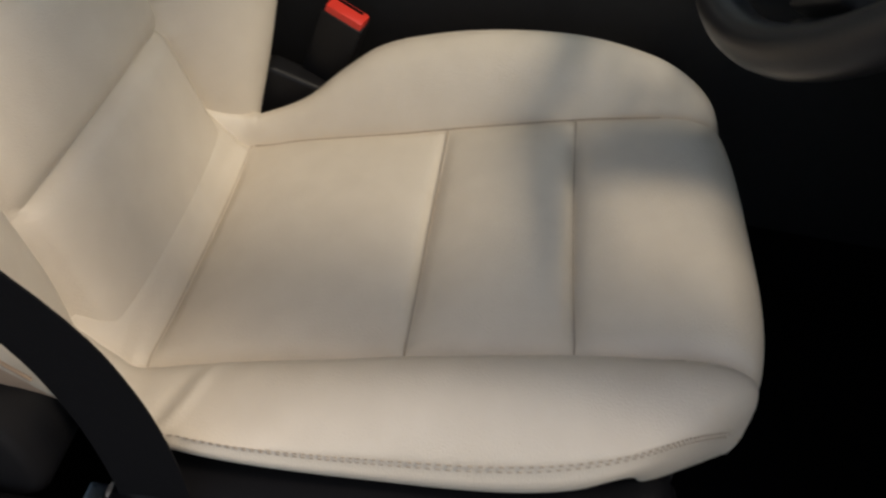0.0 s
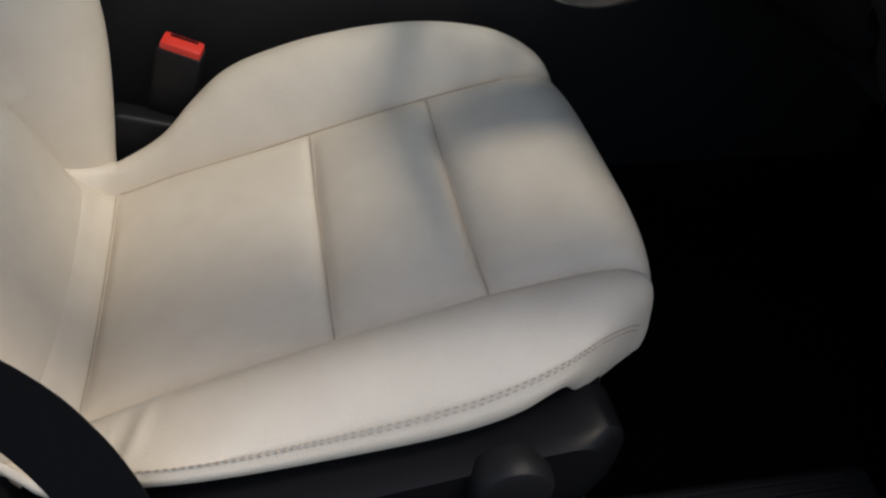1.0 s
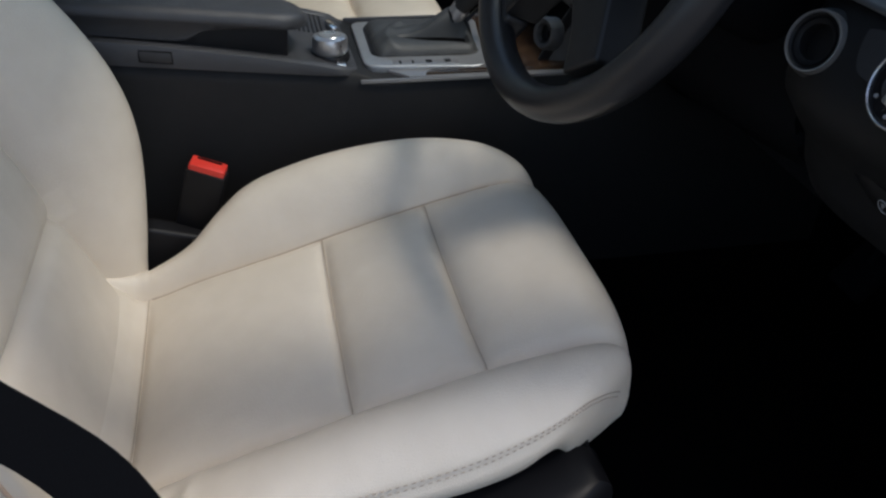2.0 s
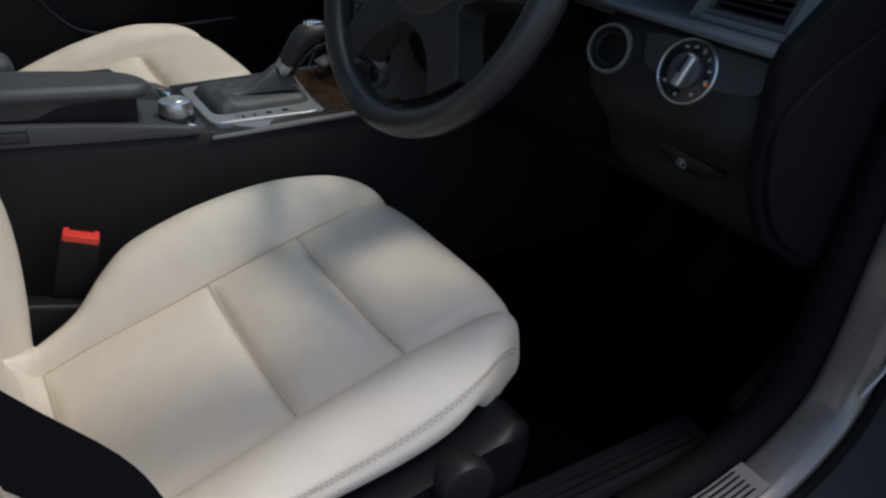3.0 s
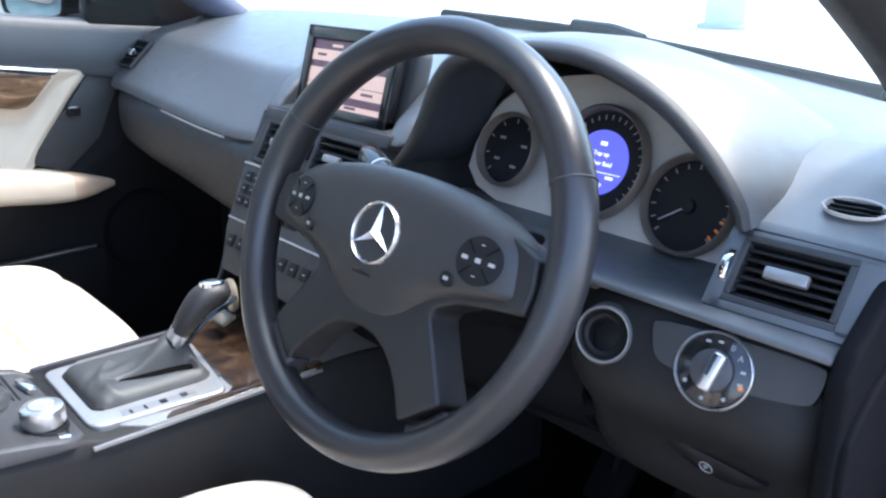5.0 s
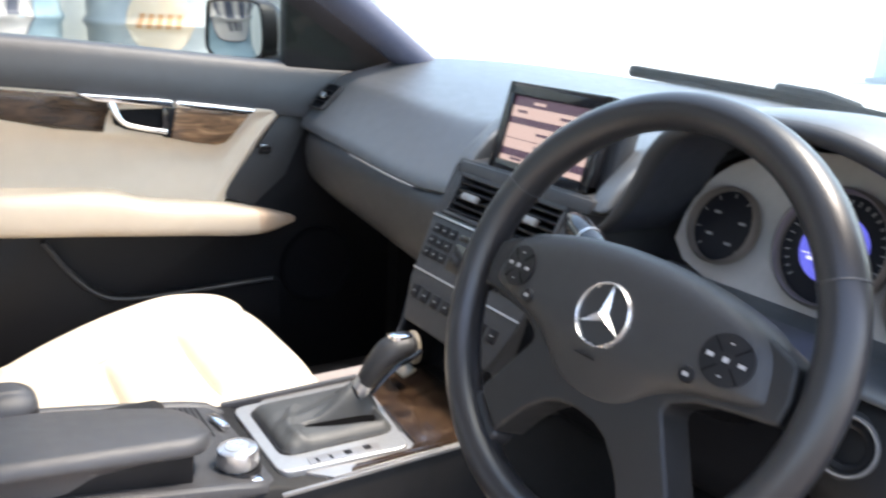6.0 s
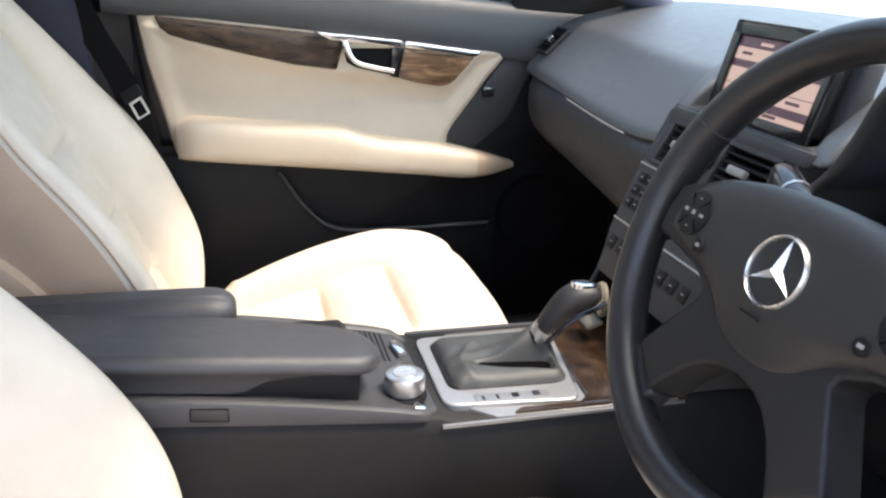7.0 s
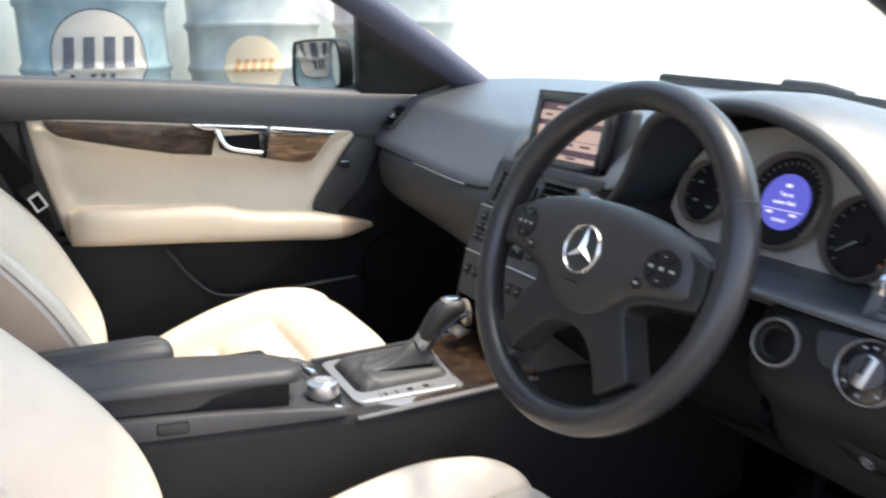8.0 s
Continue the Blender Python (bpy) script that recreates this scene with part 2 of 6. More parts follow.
def sweep(points, radius, n=10, closed=False, flat=1.0, up=(0, 0, 1)):
    """A tube along points; radius may be a list; flat squeezes it along its second axis."""
    pts = [Vector(p) for p in points]
    k = len(pts)
    rad = radius if isinstance(radius, (list, tuple)) else [radius] * k
    rings = []
    for i, p in enumerate(pts):
        d = (pts[(i + 1) % k] - pts[i - 1]) if closed else (pts[min(i + 1, k - 1)] - pts[max(i - 1, 0)])
        d.normalize()
        side = d.cross(Vector(up))
        side = side.normalized() if side.length > 1e-4 else d.orthogonal().normalized()
        top = side.cross(d)
        rings.append([p + (math.cos(w) * side + math.sin(w) * top * flat) * rad[i] for w in (2 * math.pi * q / n for q in range(n))])
    if closed:
        return loft(rings + [rings[0]], cap=False)
    return loft(rings)


def welded(bm, d=1e-5):
    bmesh.ops.remove_doubles(bm, verts=bm.verts, dist=d)
    return bm


def lathe(profile, m=Matrix(), n=36):
    """Turns (radius, height) pairs round the z axis of the pose m."""
    rings = [[m @ Vector((r * math.cos(2 * math.pi * i / n), r * math.sin(2 * math.pi * i / n), h)) for i in range(n)] for r, h in profile]
    return welded(loft(rings, cap=False))


def domed(poly, z0, z1, m=Matrix(), back=None, steps=6, power=2.4, centre=(0, 0)):
    """A cushion-like plate: an outline that swells to z1 over its middle, with a flat back."""
    back = z0 - 0.01 if back is None else back
    c = Vector((*centre, 0))
    rings = [[m @ Vector((p, q, back)) for p, q in poly]]
    for k in range(steps + 1):
        s = 1 - k / (steps + 0.6)
        z = z0 + (z1 - z0) * (1 - s ** power)
        rings.append([m @ Vector((c.x + (p - c.x) * s, c.y + (q - c.y) * s, z)) for p, q in poly])
    return loft(rings)


def smooth_poly(poly, times=2):
    """Rounds an outline by cutting its corners."""
    for _ in range(times):
        out = []
        for i, p in enumerate(poly):
            q = poly[(i + 1) % len(poly)]
            out += [(p[0] * 0.75 + q[0] * 0.25, p[1] * 0.75 + q[1] * 0.25), (p[0] * 0.25 + q[0] * 0.75, p[1] * 0.25 + q[1] * 0.75)]
        poly = out
    return poly


def rounded(poly, r, n=5):
    """The outline with its corners turned into arcs of about r."""
    out = []
    for i, p in enumerate(poly):
        p, a, b = Vector(p), Vector(poly[i - 1]), Vector(poly[(i + 1) % len(poly)])
        da, db = a - p, b - p
        k = min(r, da.length * 0.49, db.length * 0.49)
        a, b = p + da.normalized() * k, p + db.normalized() * k
        out += [tuple(a * (1 - q) ** 2 + p * 2 * q * (1 - q) + b * q * q) for q in np.linspace(0, 1, n)]
    return out


def table(x, knots):
    """A smooth value at x between (x, value) knots."""
    if x <= knots[0][0]:
        return knots[0][1]
    for i in range(len(knots) - 1):
        (a, p), (b, q) = knots[i], knots[i + 1]
        if x <= b:
            p0 = knots[i - 1] if i else knots[i]
            q1 = knots[i + 2] if i + 2 < len(knots) else knots[i + 1]
            h, s = b - a, (x - a) / (b - a)
            ma, mb = (q - p0[1]) / (b - p0[0]) * h, (q1[1] - p) / (q1[0] - a) * h
            return (2 * s**3 - 3 * s**2 + 1) * p + (s**3 - 2 * s**2 + s) * ma + (3 * s**2 - 2 * s**3) * q + (s**3 - s**2) * mb
    return knots[-1][1]


def joined(*bms):
    out = bms[0]
    for b in bms[1:]:
        me = bpy.data.meshes.new("tmp")
        b.to_mesh(me)
        b.free()
        out.from_mesh(me)
        bpy.data.meshes.remove(me)
    return out


def moved(bm, m):
    bm.transform(m)
    return bm


def lettering(name, text, size, m, mat, parent, depth=0.0004, align="CENTER"):
    cu = bpy.data.curves.new(name, "FONT")
    cu.body, cu.size, cu.align_x, cu.align_y, cu.extrude = text, size, align, "CENTER", depth
    ob = bpy.data.objects.new(name, cu)
    me = bpy.data.meshes.new_from_object(ob)
    bpy.data.objects.remove(ob)
    bm = bmesh.new()
    bm.from_mesh(me)
    bpy.data.meshes.remove(me)
    return part(name, moved(bm, m), mat, parent, smooth=0)


# ---- outside: ground, wall and drums ----
bm = bmesh.new()
bmesh.ops.create_grid(bm, x_segments=4, y_segments=4, size=400)
ground = tagged(part("ground", bm, BOUNCE_GROUND), "unseen ground under the car, coloured warm to bounce light", "ground", kind="structure")

# corrugated wall behind the drums
rows = []
for k in range(150):
    y = -7.9 + k * 0.065
    rows.append([(-3.35 + 0.016 * math.sin(k * math.pi / 2), y, z) for z in (0.0, 0.8, 1.6, 2.6)])
wall_west = tagged(part("wall_west", sheet(rows, 0.02), WALL_PAINT, smooth=30), "pale weathered corrugated sheet wall", "wall", kind="structure")


def oil_drum(x, y, drum_mat, disc_mat, mark_mat, label, words, rad, zr, face, hoops, edge=None):
    t = thing("oil_drum", (x, y, 0), label, "oil drum", group="oil drums along the wall")
    r, h, z0 = 0.275, 0.88, 0.55
    prof = [(0.0, 0.0), (r - 0.01, 0.0), (r + 0.004, 0.006), (r, 0.02)]
    for c in hoops:
        prof += [(r, c - 0.024), (r + 0.010, c - 0.010), (r + 0.013, c), (r + 0.010, c + 0.010), (r, c + 0.024)]
    prof += [(r, h - 0.02), (r + 0.006, h - 0.006), (r - 0.008, h), (r - 0.012, h - 0.015), (0.0, h - 0.015)]
    part("drum_body", lathe(prof, Matrix.Translation((x, y, z0)), 48), drum_mat, t)

    def wrap(across, z, out):
        """A point on the drum's skin, following its hoops."""
        swell = sum(0.013 * max(0.0, 1 - abs(z - z0 - c) / 0.024) for c in hoops)
        return (x + (r + out + swell) * math.cos(face + across / r), y + (r + out + swell) * math.sin(face + across / r), z)

    def disc(r0, r1, out, n=16):
        return loft([[wrap(q * math.cos(w), z0 + zr + q * math.sin(w), out) for w in (2 * math.pi * i / 48 for i in range(48))] for q in np.linspace(r0, r1, n)], cap=r0 < 0.02)
    part("roundel", disc(0.008, rad, 0.003), disc_mat, t, "faded painted roundel")
    if edge:
        part("roundel_edge", disc(rad, rad + 0.007, 0.0034, 2), edge, t, "dark painted outline")
    # bars in place of its name
    for n, zc, half, hh, thick in words:
        for i in range(n):
            c = (2 * (i + 0.5) / n - 1) * half
            w = half / n * thick
            ring = [[wrap(c + k * w + b * 0.006, z0 + zr + zc + b * hh, 0.0042) for k in (-1, 0, 1)] for b in np.linspace(-1, 1, 9)]
            part("mark", sheet(ring, 0.001), mark_mat, t, smooth=0)
    return t


BLUE_WORDS = [(4, 0.020, 0.142, 0.056, 0.56), (3, -0.083, 0.050, 0.026, 0.5)]
GOLD_WORDS = [(5, 0.0, 0.080, 0.026, 0.66)]
oil_drum(-2.62, 0.0, BARREL_BLUE, DISC_CREAM, NAVY, "weathered blue steel oil drum with a cream painted roundel", BLUE_WORDS, 0.172, 0.535, -0.04, (0.235, 0.493, 0.745), NAVY)
oil_drum(-2.62, 0.64, BARREL_GREY, DISC_YELLOW, RUST, "weathered grey steel oil drum with a yellow painted roundel", GOLD_WORDS, 0.117, 0.490, -0.27, (0.235, 0.475, 0.650))
oil_drum(-2.62, -0.65, BARREL_BLUE, DISC_CREAM, NAVY, "weathered blue steel oil drum with a cream painted roundel", BLUE_WORDS, 0.172, 0.535, 0.0, (0.235, 0.493, 0.745), NAVY)
oil_drum(-2.62, 1.30, BARREL_GREY, DISC_YELLOW, RUST, "weathered grey steel oil drum with a yellow painted roundel", GOLD_WORDS, 0.117, 0.510, 0.0, (0.235, 0.475, 0.650))
bench = thing("drum_rack", (-2.62, 0.3, 0), "plain pale platform that carries the drums", "platform")
part("deck", box(-3.0, -2.25, -1.4, 2.0, 0.46, 0.55, 0.01), WALL_PAINT, bench)
for y in (-1.3, 0.3, 1.9):
    part("leg", box(-2.95, -2.35, y - 0.05, y + 0.05, 0.0, 0.46, 0.01), WALL_PAINT, bench)
fore = box(-380, 380, 1.9, 380, 0.0, 0.006, 0)
part("pavement", fore, CONCRETE, None, smooth=0)
tagged(bpy.data.objects["pavement"], "pale concrete apron before the car", "pavement", kind="structure")
col = thing("gate_post", (-9.0, 17.2, 0), "pale blue painted gate post beyond the bonnet", "post")
part("shaft", box(-9.5, -8.5, 17.0, 17.4, 0.1, 4.2, 0.03), PALE_BLUE, col)
part("foot", box(-9.6, -8.4, 16.9, 17.5, 0.0, 0.12, 0.02), CONCRETE, col)

# added glowing sheet before the car, whitens the horizon behind the windscreen
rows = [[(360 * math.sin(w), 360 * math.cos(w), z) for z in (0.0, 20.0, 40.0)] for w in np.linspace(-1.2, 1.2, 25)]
tagged(part("backdrop", sheet(rows, 0.5), glow("horizon_whitener", (1.0, 0.97, 0.92), 0.40)), "added glowing sheet that whitens the far horizon", "backdrop", kind="structure")

# ---- the car's shell ----
car = thing("saloon_shell", (0, 0, 0), "dark grey saloon car shell with its driver's door opening", "car")


def smooth_path(pts, n=40):
    """Points along a soft line through the given ones."""
    ts = list(range(len(pts)))
    out = []
    for i in range(n + 1):
        u = i * (len(pts) - 1) / n
        out.append(tuple(table(u, [(t, p[c]) for t, p in zip(ts, pts)]) for c in range(len(pts[0]))))
    return out


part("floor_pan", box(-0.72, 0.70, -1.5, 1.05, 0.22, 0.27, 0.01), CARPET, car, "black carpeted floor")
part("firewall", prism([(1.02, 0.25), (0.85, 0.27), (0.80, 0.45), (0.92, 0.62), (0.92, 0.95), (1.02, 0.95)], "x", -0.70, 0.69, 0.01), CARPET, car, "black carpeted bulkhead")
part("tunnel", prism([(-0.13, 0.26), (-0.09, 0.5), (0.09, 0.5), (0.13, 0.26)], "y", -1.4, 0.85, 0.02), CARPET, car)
part("rear_bulkhead", box(-0.70, 0.70, -1.52, -1.46, 0.25, 1.2, 0.02), CARPET, car)
for side in (-1, 1):
    # roof rail and pillars
    rail = [(side * 0.60, -1.3, 1.40), (side * 0.58, -0.9, 1.46), (side * 0.57, -0.4, 1.46), (side * 0.575, 0.06, 1.375)]
    part("roof_rail", sweep(smooth_path(rail, 16), 0.035, 10), PILLAR_CLOTH, car)
    pill = [(side * 0.575, 0.05, 1.38), (side * 0.60, 0.18, 1.315), (side * 0.645, 0.42, 1.18), (side * 0.69, 0.66, 1.03), (side * 0.715, 0.80, 0.93)]
    part("front_pillar", sweep(smooth_path(pill, 24), 0.042, 14, flat=0.75), PILLAR_CLOTH, car, "blue-grey cloth covered pillar")
    part("rear_pillar", sweep([(side * 0.60, -1.3, 1.40), (side * 0.68, -1.5, 1.1)], 0.06, 10), PILLAR_CLOTH, car)
rows = [[(x, y, table(y, [(-1.3, 1.39), (-0.8, 1.45), (-0.4, 1.46), (-0.1, 1.42), (0.08, 1.365)]) - 0.04 * (x / 0.6) ** 2) for x in np.linspace(-0.58, 0.58, 13)] for y in np.linspace(-1.3, 0.08, 14)]
part("roof", sheet(rows, 0.03), material("grey_headlining", (0.55, 0.53, 0.50), 0.9, scale=200, bump=0.4), car, "grey cloth headlining")
rows = [[(x, y, table(y, [(-1.34, 1.40), (-0.8, 1.465), (-0.4, 1.475), (-0.1, 1.435), (0.07, 1.385)]) - 0.04 * (x / 0.6) ** 2) for x in np.linspace(-0.60, 0.60, 13)] for y in np.linspace(-1.34, 0.07, 14)]
part("roof_skin", sheet(rows, 0.008), PAINT, car, "grey metallic roof")
rows = [[(x * (0.575 + 0.14 * s), 0.06 + s * (0.88 - 0.24 * x * x), 1.375 - 0.04 * x * x * (1 - s) - s * 0.365 + 0.03 * math.sin(s * math.pi) - 0.03 * x * s) for x in np.linspace(-1, 1, 15)] for s in np.linspace(0, 1, 10)]
ws = part("windscreen", sheet(rows, 0.004), GLASS, car, "clear curved windscreen")
ws.visible_shadow = False
rows = [[(x * 0.6, -1.3 - s * 0.22, 1.40 - s * 0.25) for x in np.linspace(-1, 1, 7)] for s in (0, 0.5, 1)]
part("rear_screen", sheet(rows, 0.004), GLASS, car).visible_shadow = False

part("centre_pillar_trim", loft([[(0.66 - (z - 0.3) * 0.06, -0.66 + o, z), (0.665 - (z - 0.3) * 0.06, -0.53 + o, z), (0.74 - (z - 0.3) * 0.05, -0.52 + o, z), (0.76 - (z - 0.3) * 0.05, -0.68 + o, z)] for z, o in ((0.25, 0.06), (0.7, 0.04), (1.0, 0.0), (1.44, -0.06))]), HARD_BLACK, car, "black centre pillar")
for side in (-1, 1):
    part("rear_door", prism([(-1.5, 0.28), (-0.64, 0.28), (-0.66, 1.03), (-1.5, 1.05)], "x", side * 0.70, side * 0.78, 0.02), PAINT, car, "grey metallic rear door")
    part("rear_trim", prism([(-1.48, 0.28), (-0.66, 0.28), (-0.67, 1.02), (-1.48, 1.04)], "x", side * 0.665, side * 0.697, 0.01), HARD_BLACK, car)
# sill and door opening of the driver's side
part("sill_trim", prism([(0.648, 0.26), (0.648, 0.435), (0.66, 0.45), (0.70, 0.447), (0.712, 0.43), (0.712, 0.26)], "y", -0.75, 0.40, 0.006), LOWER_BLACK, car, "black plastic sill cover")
for k in range(4):
    part("sill_rib", box(0.6625 + k * 0.0095, 0.6665 + k * 0.0095, -0.72, 0.385, 0.446, 0.4515, 0.001, 1), VALANCE_BLACK, car, "raised rib of the sill cover")
part("sill_seal", sweep(smooth_path([(0.722, -0.7, 0.435), (0.722, 0.40, 0.435), (0.715, 0.52, 0.475), (0.71, 0.595, 0.60), (0.705, 0.63, 0.78), (0.70, 0.66, 0.95)], 30), 0.012, 8), RUBBER, car, "black rubber door seal")
part("sill_panel", prism([(0.70, 0.2), (0.70, 0.428), (0.775, 0.430), (0.80, 0.405), (0.81, 0.2)], "y", -0.9, 0.30, 0.01), PAINT, car, "grey metallic sill")
jamb = smooth_path([(0.25, 0.434), (0.33, 0.440), (0.39, 0.456), (0.442, 0.487), (0.474, 0.525), (0.492, 0.59), (0.505, 0.675), (0.535, 0.82), (0.565, 0.94), (0.59, 1.02)], 40)
bands, recess, edge_line, inner_line = [], [], [], []
for i, (y, z) in enumerate(jamb):
    (y0, z0), (y1, z1) = jamb[max(i - 1, 0)], jamb[min(i + 1, len(jamb) - 1)]
    d = math.hypot(y1 - y0, z1 - z0)
    ny, nz = (z1 - z0) / d, -(y1 - y0) / d
    bands.append([(x, y + ny * k, z + nz * k) for x, k in ((0.730, 0.034), (0.742, 0.020), (0.749, 0.003), (0.755, 0.0), (0.786, 0.001), (0.796, 0.004), (0.801, 0.012), (0.802, 0.034))])
    recess.append([(x, y + ny * k, z + nz * k) for x, k in ((0.803, 0.020), (0.84, 0.040), (0.93, 0.045), (0.93, 0.075), (0.803, 0.060))])
    edge_line.append((0.806, y + ny * 0.013, z + nz * 0.013))
    inner_line.append((0.7265, y + ny * 0.004, z + nz * 0.004))
part("hinge_pillar", loft(bands), PAINT, car, "grey metallic painted door pillar", smooth=60)
part("hinge_recess", loft(recess), HARD_BLACK, car, "black door hinge recess")
part("pillar_seal", sweep(edge_line, 0.006, 8), RUBBER, car, "black rubber door seal")
part("pillar_seal", sweep(inner_line, 0.0225, 10), RUBBER, car, "black rubber door seal")
strap = part("check_strap", sweep(smooth_path([(0.800, 0.470, 0.545), (0.803, 0.488, 0.566), (0.806, 0.503, 0.590), (0.808, 0.511, 0.604)], 10), 0.003, 8, flat=0.5), DARK_SATIN, car, "steel door check strap")
part("strap_bracket", moved(box(-0.012, 0.012, -0.012, 0.012, -0.010, 0.010, 0.003), pose(0.815, 0.54, 0.56, 20, 0, 0)), DARK_SATIN, strap)
part("wing", box(0.735, 0.84, 0.76, 1.4, 0.2, 0.95, 0.04), PAINT, car)
def scuff_z(y):
    return table(y, [(-0.60, 0.4345), (0.20, 0.4355), (0.25, 0.4375), (0.33, 0.4440), (0.39, 0.4600)])


plate_y = np.linspace(-0.55, 0.385, 40)
part("scuff_plate", sheet([[(x, y, scuff_z(y)) for x in (0.750, 0.768, 0.787)] for y in plate_y], 0.0022), DARK_SATIN, car, "brushed metal scuff plate")
for k in range(5):
    part("scuff_rib", sheet([[(0.7535 + k * 0.0066 + d, y, scuff_z(y) + 0.0024) for d in (0.0, 0.0022)] for y in np.linspace(-0.53, 0.370, 36)], 0.0006), RUBBER, car)
part("kick_panel", prism([(0.50, 0.27), (0.46, 0.44), (0.56, 0.52), (0.60, 0.70), (0.90, 0.70), (0.90, 0.27)], "x", 0.66, 0.70, 0.01), LOWER_BLACK, car)
part("kick_panel", box(-0.80, -0.705, 0.645, 1.06, 0.22, 0.99, 0.01), HARD_BLACK, car)
part("door_hinge", box(0.80, 0.86, 0.60, 0.67, 0.47, 0.50, 0.006), HARD_BLACK, car, "black door hinge")
part("door_wiring", sweep(smooth_path([(0.79, 0.70, 0.60), (0.84, 0.66, 0.58), (0.90, 0.60, 0.56)], 12), 0.014, 10), RUBBER, car, "black rubber wiring sleeve")
# bonnet edge and wiper below the glass
rows = [[(x, 0.92 + s * 0.9 - 0.22 * x * x, 1.000 - 0.045 * x - 0.02 * x * x - s * 0.11) for x in np.linspace(-0.78, 0.78, 15)] for s in np.linspace(0, 1, 6)]
part("bonnet", sheet(rows, 0.02), PAINT, car, "grey metallic bonnet")
wiper = [(-0.36, 0.955, 1.036), (0.0, 0.955, 1.022), (0.28, 0.925, 1.002), (0.52, 0.85, 0.990)]
part("wiper", sweep(smooth_path(wiper, 16), 0.011, 8), RUBBER, car, "black wiper blade")
part("wiper_arm", sweep([(-0.04, 0.962, 1.034), (0.04, 0.965, 1.030), (0.10, 0.965, 1.018)], 0.011, 8), HARD_BLACK, car)
part("pillar_flange", sweep(smooth_path([(0.712, 0.66, 0.93), (0.708, 0.526, 1.021), (0.702, 0.445, 1.075), (0.692, 0.375, 1.122), (0.655, 0.2, 1.235), (0.615, 0.05, 1.335)], 24), 0.047, 12), SOFT_BLACK, car, "black seal and frame of the door opening")

# ---- passenger's door ----
door = thing("passenger_door", (-0.74, 0.1, 0.35), "closed car door trimmed in cream leather with burr walnut strip", "car door")
# window sill with its soft top
rows = []
for y in np.linspace(-0.34, 0.66, 24):
    zt = table(y, [(-0.34, 1.075), (0.0, 1.052), (0.38, 1.018), (0.66, 1.0)])
    zb = table(y, [(-0.34, 1.00), (0.0, 0.975), (0.38, 0.925), (0.66, 0.89)])
    rows.append([(-0.80, y, zt + 0.004), (-0.755, y, zt + 0.004), (-0.741, y, zt + 0.001), (-0.733, y, zt - 0.007), (-0.7285, y, zt - 0.02), (-0.7225, y, (zt + zb) / 2), (-0.7185, y, zb + 0.008), (-0.724, y, zb - 0.004), (-0.76, y, zb - 0.005), (-0.80, y, zb)])
part("sill_top", loft(rows), material("door_ledge_skin", (0.043, 0.046, 0.050), 0.45, scale=60, bump=0.35, bump_scale=1400, grain="cells"), door, "dark grey grained window ledge")
# cream panel between ledge and armrest
rows = []
for y in np.concatenate([np.linspace(-0.284, -0.20, 22), np.linspace(-0.19, 0.22, 30), np.linspace(0.225, 0.384, 34)]):
    zb = table(y, [(-0.285, 0.992), (-0.272, 0.90), (-0.250, 0.80), (-0.235, 0.745), (-0.222, 0.732), (0.25, 0.732), (0.285, 0.775), (0.345, 0.868), (0.385, 0.922)])
    zt = table(y, [(-0.285, 0.998), (0.0, 0.970), (0.36, 0.932), (0.385, 0.924)])
    row = []
    for q in np.linspace(0, 1, 44):
        z = zb + (zt - zb) * q
        bow = table(z, [(0.73, 0.014), (0.76, 0.007), (0.80, 0.001), (0.84, 0.0), (0.88, 0.003), (0.91, 0.009), (0.95, 0.012), (1.0, 0.012)])
        rim = min(y + 0.285, 0.385 - y, (z - zb) * 0.8 + 0.002 if y > 0.25 or y < -0.222 else 1.0)
        under = table(y, [(-0.25, 0.972), (-0.203, 0.950), (-0.106, 0.927), (-0.006, 0.906), (0.06, 0.898), (0.172, 0.883), (0.255, 0.867), (0.285, 0.879), (0.33, 0.930)]) - z
        end = min(y + 0.285 - 0.22 * max(0.0, 0.99 - z), 0.385 - y - max(0.0, 0.922 - z) * 0.75)
        lip = min(abs(under), abs(end - 0.012) if y > 0 else 1.0)
        hollow = 0.007 * (1 - math.exp(-((max(min(under, end - 0.012), 0.0) / 0.020) ** 2)))
        row.append((-0.742 + bow + 0.007 * (1 - math.exp(-max(rim, 0.0) / 0.010)) + 0.005 * math.exp(-((lip / 0.009) ** 2)) - hollow * (0.25 + 0.75 * max(0.0, min(1.0, (z - 0.79) / 0.05))), y, z))
    rows.append(row)
part("upper_panel", loft([r + [(-0.775, r[-1][1], r[-1][2]), (-0.775, r[0][1], r[0][2])] for r in rows]), DOOR_LEATHER, door, "cream leather door panel", smooth=60)
# walnut strip, thick at the rear and pointed to the front
WOODS = [(-0.256, 0.992), (-0.10, 0.976), (0.02, 0.965), (0.068, 0.960), (0.072, 0.945), (0.064, 0.925), (0.058, 0.899), (0.03, 0.9025), (-0.02, 0.9085), (-0.106, 0.927), (-0.203, 0.950), (-0.232, 0.959), (-0.248, 0.970)]
part("wood_strip", prism(WOODS, "x", -0.76, -0.7165, 0.005, 3), WOOD, door, "glossy dark burr walnut strip")
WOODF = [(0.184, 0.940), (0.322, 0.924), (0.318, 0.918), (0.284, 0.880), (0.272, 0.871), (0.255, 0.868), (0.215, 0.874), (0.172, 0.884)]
part("wood_strip", prism(WOODF, "x", -0.76, -0.7165, 0.006, 3), WOOD_LIGHT, door, "glossy burr walnut end piece, coloured paler than the strip")
